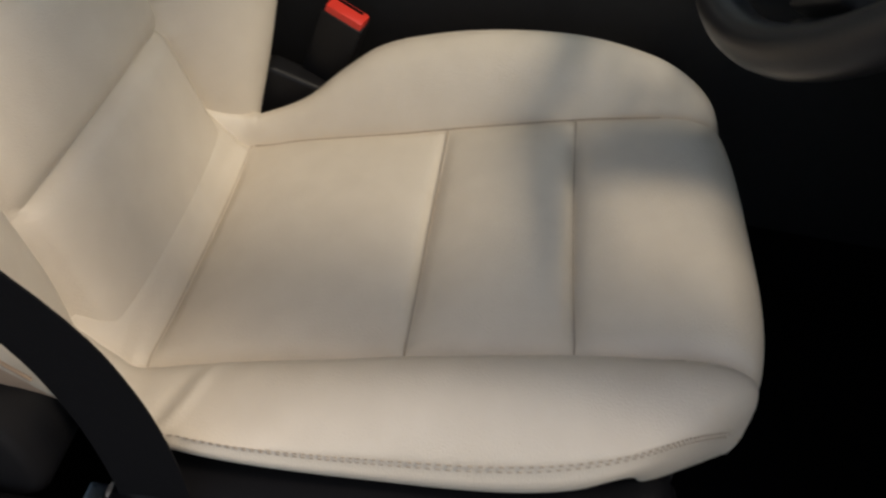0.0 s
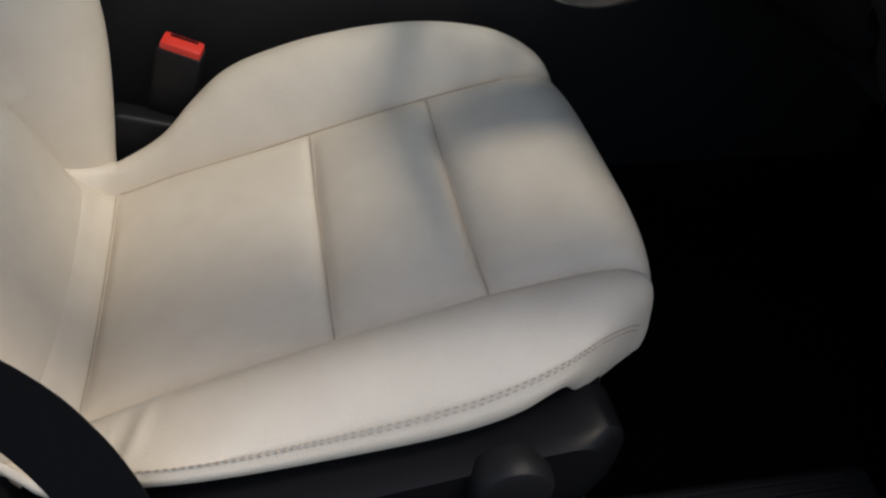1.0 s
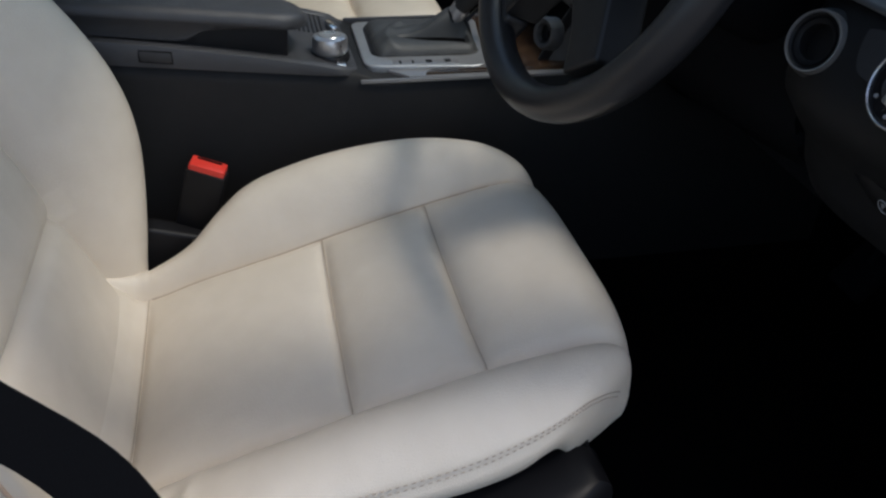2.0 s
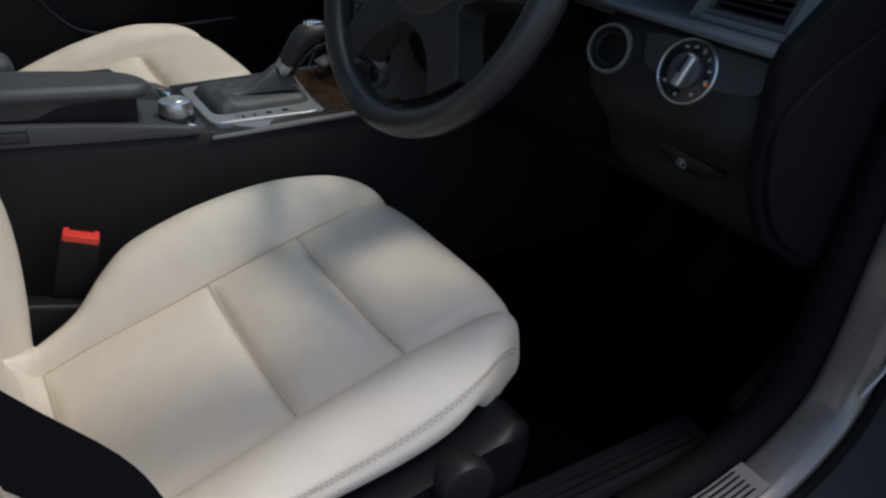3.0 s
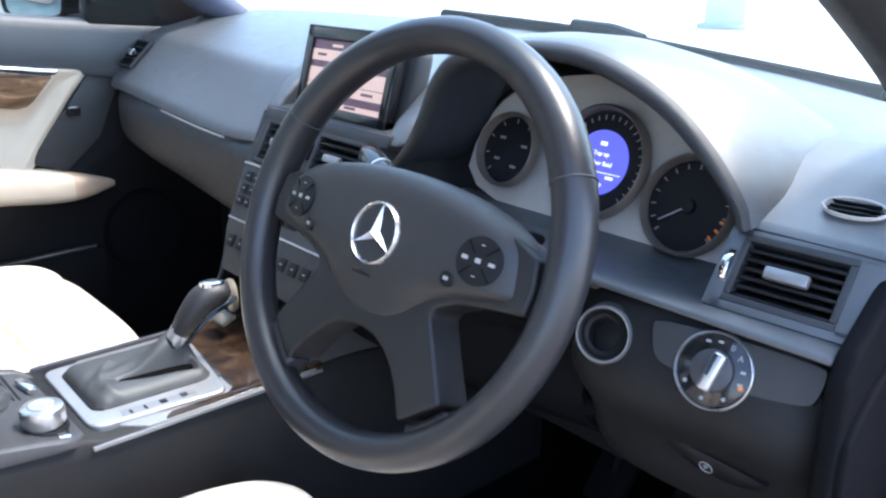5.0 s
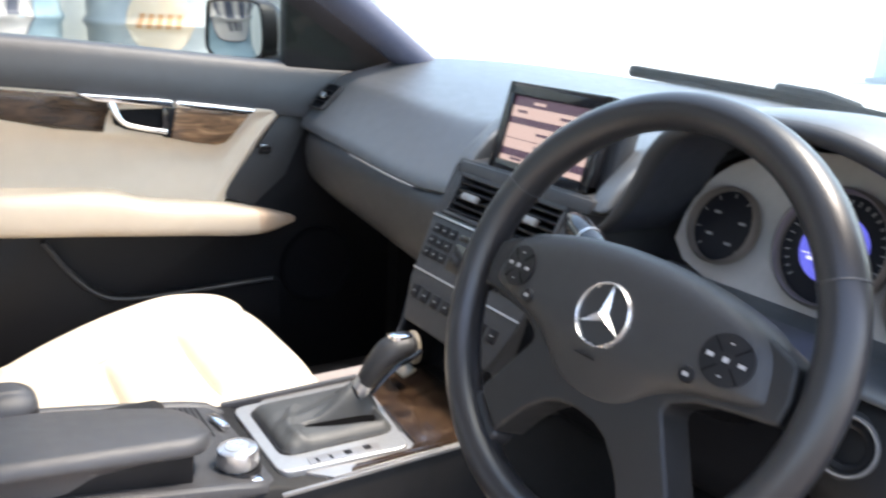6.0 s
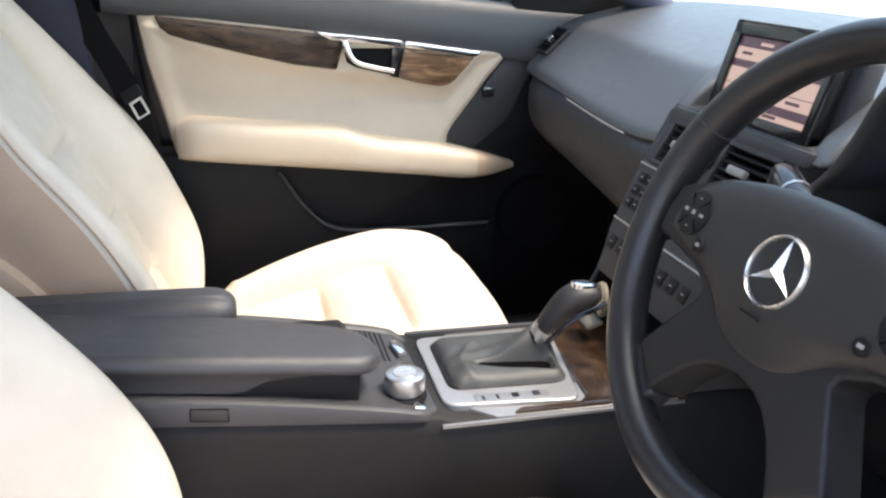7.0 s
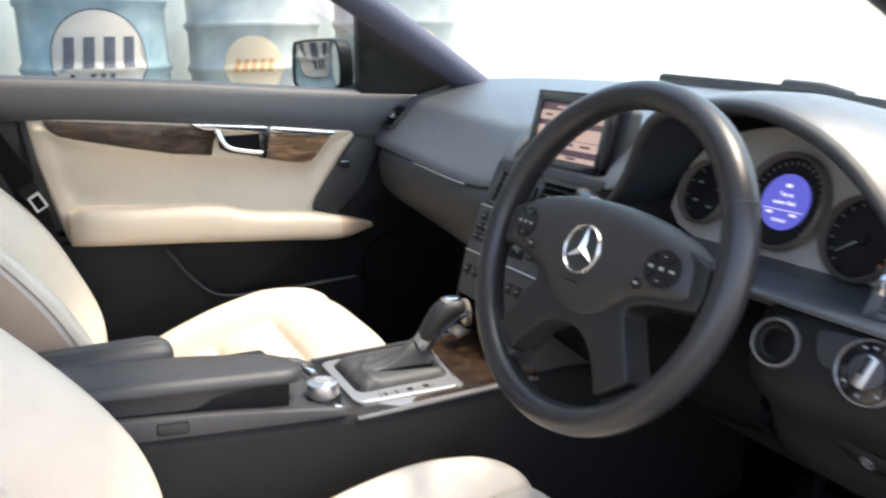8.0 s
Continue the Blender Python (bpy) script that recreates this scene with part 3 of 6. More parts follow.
part("chrome_line", prism([(0.018, 0.9685), (0.178, 0.9535), (0.178, 0.9400), (0.046, 0.9545), (0.030, 0.9615)], "x", -0.745, -0.7100, 0.0062, 4), CHROME, door, "chrome trim bar")
part("chrome_line", prism([(0.183, 0.9530), (0.334, 0.9345), (0.326, 0.9240), (0.305, 0.9245), (0.183, 0.9405)], "x", -0.745, -0.7110, 0.0055, 4), CHROME, door, "chrome trim bar")
part("handle_recess", prism([(0.066, 0.952), (0.182, 0.942), (0.172, 0.886), (0.095, 0.902), (0.076, 0.912)], "x", -0.765, -0.7235, 0.003), DEEP_BLACK, door)
part("door_handle", sweep(smooth_path([(-0.719, 0.073, 0.950), (-0.712, 0.080, 0.930), (-0.708, 0.094, 0.914), (-0.706, 0.125, 0.9055), (-0.708, 0.162, 0.8985)], 16), [0.0085, 0.0080, 0.0072, 0.0064, 0.0058, 0.0052] + [0.0047] * 11, 10), CHROME, door, "chrome inner door handle")
part("handle_frame", prism([(0.160, 0.943), (0.184, 0.940), (0.173, 0.884), (0.158, 0.887)], "x", -0.745, -0.7155, 0.003), GLOSS_BLACK, door, "gloss black handle end")
# armrest roll
rows = []
for i in range(31):
    y = -0.232 + i * 0.645 / 30
    zt = table(y, [(-0.24, 0.795), (-0.222, 0.813), (-0.2, 0.816), (-0.1, 0.808), (0.06, 0.797), (0.12, 0.778), (0.25, 0.760), (0.35, 0.735), (0.42, 0.712)])
    zb = table(y, [(-0.24, 0.742), (0.0, 0.722), (0.2, 0.703), (0.33, 0.690), (0.42, 0.705)])
    out = table(y, [(-0.24, 0.022), (-0.225, 0.040), (-0.2, 0.052), (0.0, 0.060), (0.25, 0.055), (0.36, 0.032), (0.42, 0.004)])
    zm, hh = (zt + zb) / 2, max((zt - zb) / 2, 0.003)
    rows.append([(-0.733 + (0.006 + out * max(math.cos(w), 0) ** 0.42 if math.cos(w) > 0.02 else -0.03), y, zm + hh * math.copysign(abs(math.sin(w)) ** 0.62, math.sin(w))) for w in (2 * math.pi * k / 28 - math.pi / 2 + 0.01 for k in range(28))])
part("armrest", loft(rows[:27]), DOOR_LEATHER, door, "cream leather armrest", smooth=50)
part("armrest_tip", loft(rows[26:]), LEATHER_SIDE, door, "taupe tip of the armrest", smooth=50)
# dark lower panel, pocket and speaker
part("lower_panel", prism([(-0.30, 0.36), (-0.30, 1.0), (-0.27, 0.76), (0.30, 0.72), (0.45, 0.90), (0.66, 0.90), (0.66, 0.36)], "x", -0.80, -0.7445, 0.008), HARD_BLACK, door, "black plastic door panel")
part("map_pocket", prism([(-0.062, 0.745), (-0.05, 0.712), (-0.02, 0.66), (0.02, 0.615), (0.06, 0.592), (0.12, 0.586), (0.38, 0.585), (0.38, 0.40), (-0.29, 0.40), (-0.29, 0.745)], "x", -0.76, -0.716, 0.006), HARD_BLACK, door, "black map pocket")
part("pocket_lip", sweep(smooth_path([(-0.712, -0.055, 0.712), (-0.712, 0.0, 0.632), (-0.712, 0.06, 0.592), (-0.712, 0.20, 0.588), (-0.712, 0.36, 0.592)], 24), 0.004, 8), SOFT_BLACK, door)
part("switch_panel", prism([(0.262, 0.765), (0.35, 0.87), (0.39, 0.925), (0.45, 0.91), (0.40, 0.80), (0.33, 0.74)], "x", -0.77, -0.732, 0.005), SOFT_BLACK, door, "black switch panel")
part("window_switch", box(-0.738, -0.722, 0.342, 0.366, 0.846, 0.864, 0.004), HARD_BLACK, door, "window switch")
part("switch_edge", box(-0.7235, -0.7205, 0.344, 0.364, 0.858, 0.864, 0.001), CHROME, door)
part("speaker_ring", lathe([(0.075, -0.002), (0.083, 0.0), (0.082, 0.006), (0.073, 0.003)], pose(-0.742, 0.47, 0.60, 0, 90, 0), 40), LOWER_BLACK, door, "round black speaker surround")
part("speaker_grille", lathe([(0.0, -0.001), (0.03, 0.0005), (0.074, 0.001)], pose(-0.742, 0.47, 0.60, 0, 90, 0), 40), DEEP_BLACK, door)
part("lock_pin", lathe([(0.0042, -0.01), (0.0042, 0.005), (0.0028, 0.009), (0.0, 0.0095)], pose(-0.757, -0.19, 1.066), 12), HARD_BLACK, door, "black lock pin")
rows = [[(-0.775 + 0.13 * s * 0.8, y - 0.05 * s, 1.0 + s * (0.43 - max(0, y + 0.05) * 0.62)) for y in np.linspace(-0.36, 0.56, 12)] for s in np.linspace(0, 1, 6)]
part("side_window", sheet(rows, 0.004), GLASS, door, "clear side window").visible_shadow = False
part("window_frame", sweep([(-0.765, -0.345, 1.0), (-0.73, -0.36, 1.15), (-0.66, -0.39, 1.42)], 0.024, 10), RUBBER, door, "black window frame")
part("mirror_triangle", prism([(0.40, 1.005), (0.66, 0.99), (0.66, 1.03), (0.52, 1.125), (0.405, 1.205)], "x", -0.77, -0.735, 0.008), HARD_BLACK, door, "black mirror triangle")
part("outer_skin", prism([(-0.40, 0.3), (0.70, 0.3), (0.70, 0.98), (-0.40, 1.05)], "x", -0.88, -0.805, 0.03), PAINT, door)

mir = thing("wing_mirror", (-0.98, 0.42, 1.0), "dark wing mirror outside the passenger's window", "mirror")
m = pose(-0.968, 0.392, 1.068, 91, 0, 9)
out = smooth_poly([(-0.137, -0.030), (-0.122, 0.052), (-0.108, 0.064), (0.09, 0.069), (0.128, 0.055), (0.134, -0.02), (0.115, -0.056), (-0.09, -0.064), (-0.128, -0.052)], 2)
part("mirror_housing", moved(domed(out, -0.015, -0.085, Matrix(), back=0.014), m), HARD_BLACK, mir, "dark mirror housing")
part("mirror_rim", moved(loft([[(p * k, q * k, z) for p, q in out] for k, z in ((0.998, 0.013), (1.0, 0.017), (0.965, 0.020), (0.925, 0.0165))], cap=False), m), HARD_BLACK, mir, "dark rim round the glass")
part("mirror_glass", moved(domed([(p * 0.93, q * 0.91) for p, q in out], 0.0150, 0.0162, Matrix(), back=0.013), m), MIRROR, mir, "mirror glass")
part("mirror_foot", box(-0.93, -0.77, 0.40, 0.47, 0.985, 1.025, 0.012, 3), HARD_BLACK, mir)

# centre pillar beyond the passenger's seat with its belt
pil = thing("centre_pillar", (-0.72, -0.45, 0.3), "dark trimmed centre pillar behind the passenger's seat, tinted blue for skylight", "pillar", kind="structure")
# dark trim coloured blue; the sky's light on it is in the colour
part("pillar_trim", loft([[(-0.78, -0.40 + o, z), (-0.70 + (z - 0.3) * 0.08, -0.385 + o, z), (-0.69 + (z - 0.3) * 0.08, -0.48 + o, z), (-0.69 + (z - 0.3) * 0.08, -0.60 + o, z), (-0.78, -0.62 + o, z)] for z, o in ((0.3, 0.06), (0.7, 0.05), (1.0, 0.02), (1.3, -0.03), (1.48, -0.06))]), material("sky_tinted_pillar", (0.008, 0.013, 0.034), 0.6, scale=120), pil)
belt = thing("seat_belt", (-0.66, -0.33, 0.4), "black seat belt webbing with a steel tongue", "seat belt", group="seat belts")


def ribbon(points, width, across, thick=0.0016):
    a = Vector(across).normalized() * (width / 2)
    rings = []
    for p in points:
        p = Vector(p)
        up = Vector((0, 0, thick)) if abs(a.z) < 0.01 else Vector((thick, 0, 0))
        rings.append([p - a, p + a, p + a + up, p - a + up])
    return loft(rings)


part("webbing", ribbon(smooth_path([(-0.655, -0.46, 1.25), (-0.645, -0.36, 1.0), (-0.635, -0.30, 0.87), (-0.64, -0.27, 0.70), (-0.65, -0.26, 0.45)], 24), 0.047, (0.25, 1, 0.1)), WEBBING, belt)
tongue = pose(-0.622, -0.283, 0.852, 78, 0, 70) @ pose(0, 0, 0, 0, 0, 32) @ Matrix.Scale(0.78, 4)
tb = joined(box(-0.016, 0.016, -0.022, -0.018, -0.001, 0.001, 0.0005), box(-0.016, -0.010, -0.022, 0.018, -0.0012, 0.0012, 0.0005), box(0.010, 0.016, -0.022, 0.018, -0.0012, 0.0012, 0.0005), box(-0.016, 0.016, 0.012, 0.020, -0.0011, 0.0011, 0.0005))
part("tongue", moved(tb, tongue), CHROME, belt, "bright steel belt tongue")
part("tongue_grip", moved(box(-0.022, 0.022, 0.019, 0.045, -0.005, 0.005, 0.003), tongue), HARD_BLACK, belt)


# ---- seats ----
def groove(d, width=0.007):
    return math.exp(-((d / width) ** 2))


SPINE = [(-0.262, 0.505), (-0.245, 0.487), (-0.225, 0.468), (-0.205, 0.456), (-0.15, 0.474), (-0.10, 0.489), (-0.05, 0.504), (-0.005, 0.519), (0.05, 0.5355), (0.11, 0.5535),
         (0.17, 0.5675), (0.205, 0.5740), (0.228, 0.5730), (0.245, 0.565), (0.256, 0.548), (0.262, 0.526), (0.262, 0.505), (0.257, 0.486)]
SEAMS_Y = (-0.203, -0.007, 0.110)


def cushion_half(side, y):
    """Half width of the cushion at y, on the tunnel side (-1) or the door side (1)."""
    if side < 0:
        return table(y, [(-0.27, 0.165), (-0.2, 0.185), (-0.15, 0.200), (-0.115, 0.226), (-0.07, 0.245), (0.05, 0.249), (0.12, 0.244), (0.18, 0.226), (0.23, 0.202), (0.27, 0.182)])
    return table(y, [(-0.27, 0.188), (-0.23, 0.210), (-0.17, 0.225), (-0.1, 0.231), (0.0, 0.233), (0.06, 0.235), (0.12, 0.234), (0.17, 0.226), (0.21, 0.207), (0.245, 0.182), (0.27, 0.160)])


def bolster_height(side, y):
    if side < 0:
        return table(y, [(-0.27, 0.002), (-0.2, 0.014), (-0.155, 0.020), (-0.122, 0.034), (-0.088, 0.0455), (-0.04, 0.049), (0.04, 0.046), (0.11, 0.037), (0.18, 0.025), (0.23, 0.012), (0.27, 0.003)])
    return table(y, [(-0.27, 0.010), (-0.2, 0.022), (-0.13, 0.034), (-0.05, 0.042), (0.04, 0.042), (0.11, 0.036), (0.18, 0.022), (0.23, 0.010), (0.27, 0.002)])


def corner_ramp(y):
    return max(0.0, min(1.0, (y - 0.05) / 0.21)) ** 1.7


def corner_back(side, slim):
    """How far the front corners lie behind the middle of the front edge."""
    return (0.038 if side > 0 else 0.022) if slim else (0.024 if side > 0 else 0.012)


def skirt_foot(y):
    return table(y, [(-0.27, 0.490), (-0.2, 0.482), (-0.15, 0.477), (-0.1, 0.478), (0.0, 0.486), (0.1, 0.496), (0.19, 0.504), (0.27, 0.492)])


def arched_foot(y):
    """Lower edge of the skirt on the driver's door side, arched behind its front tip."""
    return table(y, [(-0.27, 0.490), (-0.2, 0.480), (-0.15, 0.474), (-0.1, 0.477), (0.0, 0.487), (0.06, 0.497), (0.10, 0.505), (0.135, 0.513), (0.155, 0.522), (0.170, 0.5245), (0.184, 0.518), (0.198, 0.501), (0.225, 0.492), (0.27, 0.488)])


def edge_seam(y):
    """Height of the stitched edge above that skirt."""
    return table(y, [(-0.27, 0.516), (-0.2, 0.508), (-0.15, 0.505), (-0.1, 0.507), (0.0, 0.523), (0.076, 0.543), (0.139, 0.563), (0.187, 0.573), (0.215, 0.568), (0.24, 0.551), (0.27, 0.520)])


def seat_cushion(cx, s, dy, dz, slim):
    """The cushion's skin: a crowned insert with cross seams between two side bolsters."""
    path = smooth_path(SPINE, 300)
    rows = []
    for y, z in path:
        down = max(0.0, (y - 0.235) / 0.036) if y < 0.2705 else 1.0
        roll = max(0.0, min(1.0, (y - 0.222) / 0.036))
        low = max(0.0, 0.52 - z) / 0.08 if y > 0.25 else 0.0
        row = []
        cut = sum((groove(y - c, 0.006) + 0.55 * groove(y - c, 0.020)) * (z > 0.44) for c in SEAMS_Y) if low == 0 else 0
        puff = 0.0
        for a, b in zip((-0.27,) + SEAMS_Y, SEAMS_Y + (0.27,)):
            if a <= y <= b and low == 0:
                puff = 0.012 * math.sin(math.pi * (y - a) / (b - a)) ** 0.7
        for k in range(-46, 47):
            side = -1 if k < 0 else 1
            u = abs(k) / 46
            w, h = cushion_half(side, y), bolster_height(side, y) * (1 - 0.6 * low)
            arched = side > 0 and slim
            sk = (edge_seam(y) - arched_foot(y) if arched else 0.026) * max(0.15, 1 - 2 * low)
            zb = min(edge_seam(y), z + 0.03) - sk if arched else min(skirt_foot(y), z - sk + 0.004)
            tuck = (z - 0.459) if y < -0.204 else 0.0
            wi = min(0.145, w - 0.012)
            if u < 0.5:
                q = u / 0.5
                x = wi * q
                f = -(0.006 if slim else 0.009) * cut * (1 - q**4) + puff * (1 - q**4) - 0.006 * groove(x - wi, 0.007) + 0.004 * q * q
            elif u < 0.84:
                q = (u - 0.5) / 0.34
                x = wi + (w - wi) * (1 - (1 - q) ** 1.35)
                f = ((1.5 if slim else 0.35) if side < 0 else 0.72 if slim else 1.25) * h * math.sin(math.pi * q**0.75) ** 0.9 - 0.006 * groove(x - wi, 0.007) + 0.004 * (1 - q) + (zb + sk - z) * max(0.0, (q - 0.3) / 0.7) ** 2.4 - tuck * min(1.0, 1.6 * q) * (side < 0)
                if side > 0:
                    f += 0.003 * (groove(y + 0.135 + 0.03 * q, 0.006) - groove(y + 0.150 + 0.03 * q, 0.008)) * math.sin(math.pi * q)
            else:
                q = (u - 0.84) / 0.16
                x = w - 0.0025 * groove(q, 0.12) + 0.005 * math.sin(math.pi * q) - (0.014 * q * q if arched else 0.012 * max(0.0, q - 0.6) ** 2)
                f = zb + sk - z - sk * q - tuck * (side < 0)
            back = corner_back(side, slim) * min(x / 0.2, 1.15) ** 3 * corner_ramp(y)
            if arched:
                back += 0.014 * min(1.2, max(0.0, 0.565 - z - f) / 0.055) * min(x / 0.2, 1.15) ** 3 * corner_ramp(y)
            row.append((cx + s * side * x, y + dy - back, z + f + dz))
        rows.append(row)
    return rows


LEAN = radians(25)
BACK_AX, BACK_UP = Vector((0, math.cos(LEAN), math.sin(LEAN))), Vector((0, -math.sin(LEAN), math.cos(LEAN)))
BACK_BASE = Vector((0, -0.262, 0.455))


def back_half(h):
    return table(h, [(-0.02, 0.185), (0.05, 0.215), (0.12, 0.245), (0.25, 0.262), (0.36, 0.262), (0.46, 0.248), (0.55, 0.222), (0.62, 0.185), (0.66, 0.14), (0.675, 0.09)])


def back_bolster(h, side=-1, slim=True):
    if side > 0 and slim:
        return table(h, [(-0.02, 0.0), (0.04, 0.012), (0.10, 0.036), (0.2, 0.066), (0.3, 0.076), (0.4, 0.064), (0.5, 0.040), (0.6, 0.016), (0.675, 0.0)])
    if slim:
        return table(h, [(-0.02, 0.018), (0.04, 0.050), (0.10, 0.077), (0.15, 0.092), (0.2, 0.097), (0.25, 0.094), (0.3, 0.087), (0.4, 0.069), (0.5, 0.045), (0.6, 0.018), (0.675, 0.0)])
    return table(h, [(-0.02, 0.018), (0.04, 0.050), (0.10, 0.070), (0.2, 0.074), (0.3, 0.074), (0.4, 0.058), (0.5, 0.036), (0.6, 0.014), (0.675, 0.0)])


def insert_half(h):
    return table(h, [(-0.02, 0.150), (0.1, 0.140), (0.3, 0.150), (0.45, 0.158), (0.675, 0.075)])


def seat_back(cx, s, dy, dz, slim):
    """Rows of the backrest's skin from one side panel over the front to the other."""
    rows = []
    for i in range(111):
        h = -0.02 + 0.695 * i / 110
        top = max(0.0, (h - 0.60) / 0.075)
        row = []
        f0 = 0.035 + 0.012 * math.sin(math.pi * min(max(h / 0.4, 0), 1)) - 0.075 * top**2
        cut = sum(groove(h - c, 0.006) + 0.5 * groove(h - c, 0.020) for c in (0.125, 0.235, 0.36))
        for k in range(-44, 45):
            side = -1 if k < 0 else 1
            u = abs(k) / 44
            w, b = back_half(h), back_bolster(h, side, slim)
            wi = min(insert_half(h), w - 0.015)
            if u < 0.45:
                q = u / 0.45
                x, f = wi * q, f0 - 0.010 * cut * (1 - q**8) - 0.017 * groove(wi * (q - 1), 0.012) + 0.008 * (1 - q**4)
            elif u < 0.78:
                q = (u - 0.45) / 0.33
                x = wi + (w - wi) * (1 - (1 - q) ** 1.3)
                f = f0 + b * math.sin(q * math.pi * 0.68) ** 0.85 - 0.017 * groove(x - wi, 0.012)
            else:
                q = (u - 0.78) / 0.22
                edge = f0 + b * math.sin(math.pi * 0.68) ** 0.85
                x = w + 0.004 * math.sin(math.pi * min(2 * q, 1)) - 0.012 * q * q
                f = edge - 0.004 * groove(q - 0.1, 0.03) - q * (edge + 0.085 * (1 - 0.6 * top))
            p = BACK_BASE + BACK_AX * f + BACK_UP * h
            row.append((cx + s * side * x, p.y + dy, p.z + dz))
        rows.append(row)
    return rows


def build_seat(cx, s, dy, dz, label, slim):
    t = thing("seat", (cx, dy, 0.27), label, "car seat", group="front seats")
    skin = seat_cushion(cx, s, dy, dz, slim)
    part("cushion", loft(skin, closed=False, cap=False), LEATHER, t, smooth=60)
    rows = seat_back(cx, s, dy, dz, slim)
    back = part("backrest", loft([r[9:-9] for r in rows], closed=False, cap=False), LEATHER, t, smooth=60)
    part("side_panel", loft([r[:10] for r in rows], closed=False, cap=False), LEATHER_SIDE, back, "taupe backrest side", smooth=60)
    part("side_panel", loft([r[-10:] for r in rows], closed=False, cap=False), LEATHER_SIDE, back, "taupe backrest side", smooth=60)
    # stitched seams
    def top(y):
        return table(y, [(a, b) for a, b in SPINE[:13]])
    for c in SEAMS_Y:
        pts = [(cx + s * x, c + dy, top(c) - (0.006 if slim else 0.009) * (1 - (x / 0.145) ** 4) + 0.004 * (x / 0.145) ** 2 - 0.006 * groove(abs(x) - 0.145, 0.007) + 0.0011 + dz) for x in np.linspace(-0.144, 0.144, 30)]
        part("seam", sweep(pts, 0.0006, 6), THREAD, t, "beige stitched seam")
    for side in (-1, 1):
        pts = []
        for y in np.linspace(-0.20, 0.19, 30):
            wi = min(0.145, cushion_half(side, y) - 0.012)
            back = corner_back(side, slim) * (wi / 0.2) ** 3 * corner_ramp(y)
            pts.append((cx + s * side * wi, y + dy - back, top(y) - 0.0014 + dz))
        part("seam", sweep(pts, 0.0013, 6), THREAD, t, "beige stitched seam")
    # twin row of stitches along the door-side edge
    for i in range(62, 228, 2):
        for k in (84, 85):
            p, q = Vector(skin[i][k]), Vector(skin[i + 1][k])
            off = Vector((s * 0.0005, 0, 0.0003))
            part("stitch", sweep([p + off, q + off], 0.0007, 4), THREAD, t, smooth=0)
    # piping along the backrest's edges
    for side in (-1, 1):
        pts = []
        for i in range(40):
            h = 0.06 + 0.56 * i / 39
            edge = 0.035 + 0.012 * math.sin(math.pi * min(max(h / 0.4, 0), 1)) - 0.075 * max(0.0, (h - 0.60) / 0.075) ** 2 + back_bolster(h, side, slim) * math.sin(math.pi * 0.68) ** 0.85
            p = BACK_BASE + BACK_AX * (edge - 0.006) + BACK_UP * h
            pts.append((cx + s * side * (back_half(h) + 0.0015), p.y + dy, p.z + dz))
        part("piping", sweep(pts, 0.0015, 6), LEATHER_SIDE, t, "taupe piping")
        # side shell of the backrest
        ring = []
        for i in range(40):
            h = -0.01 + 0.372 * i / 39
            front = table(h, [(-0.01, 0.034), (0.20, 0.024), (0.27, 0.012), (0.315, -0.004), (0.34, -0.022), (0.355, -0.042), (0.362, -0.062)])
            x = cx + s * side * (back_half(h) - 0.006)
            row = []
            for f, lift in ((-0.085, 0.0), (-0.080, 0.010), (front - 0.012, 0.013), (front - 0.005, 0.011), (front, 0.0)):
                p = BACK_BASE + BACK_AX * max(f, -0.085) + BACK_UP * h
                row.append((x + s * side * lift * min(1.0, (0.3625 - h) / 0.008), p.y + dy, p.z + dz))
            ring.append(row)
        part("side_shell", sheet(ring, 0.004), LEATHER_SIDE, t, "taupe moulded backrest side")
    # black recliner cover at the foot of the backrest's door side
    rec = smooth_poly([(-0.395, 0.42), (-0.237, 0.42), (-0.235, 0.475), (-0.264, 0.535), (-0.30, 0.565), (-0.36, 0.56)], 2)
    part("recliner_cover", loft([[(cx + s * x, -0.31 + (y + 0.31) * k + dy, 0.48 + (z - 0.48) * k + dz) for y, z in rec] for x, k in ((0.17, 1.0), (0.244, 1.0), (0.250, 0.97), (0.253, 0.90))]), HARD_BLACK, t, "black plastic recliner cover")
    part("hinge_cover", prism([(-0.26 + dy, 0.43 + dz), (-0.235 + dy, 0.500 + dz), (-0.20 + dy, 0.512 + dz), (-0.145 + dy, 0.496 + dz), (-0.125 + dy, 0.485 + dz), (-0.125 + dy, 0.43 + dz)], "x", cx - s * 0.235, cx - s * 0.205, 0.006, 3), HARD_BLACK, t, "black hinge cover")
    shell = []
    for i in range(30):
        h = -0.02 + 0.68 * i / 29
        w = back_half(min(h, 0.66)) - 0.004
        f = -0.085 + 0.05 * max(0.0, (h - 0.6) / 0.06)
        row = []
        for x in np.linspace(-1, 1, 13):
            p = BACK_BASE + BACK_AX * (f - 0.02 * (1 - x * x)) + BACK_UP * h
            row.append((cx + x * w, p.y + dy, p.z + dz))
        shell.append(row)
    part("back_shell", sheet(shell, 0.006), HARD_BLACK, t, "black back shell")
    # base, side valance and handwheel
    ctop = [(y, table(y, [(a, b) for a, b in SPINE[:13]]) - 0.055) for y in (-0.22, -0.1, 0.0, 0.1, 0.19)]
    part("seat_base", prism([(y, z + dz) for y, z in ctop] + [(0.21, 0.38 + dz), (0.16, 0.31 + dz), (-0.22, 0.31 + dz)], "x", cx - 0.20, cx + 0.20, 0.01), HARD_BLACK, t, "black seat frame")
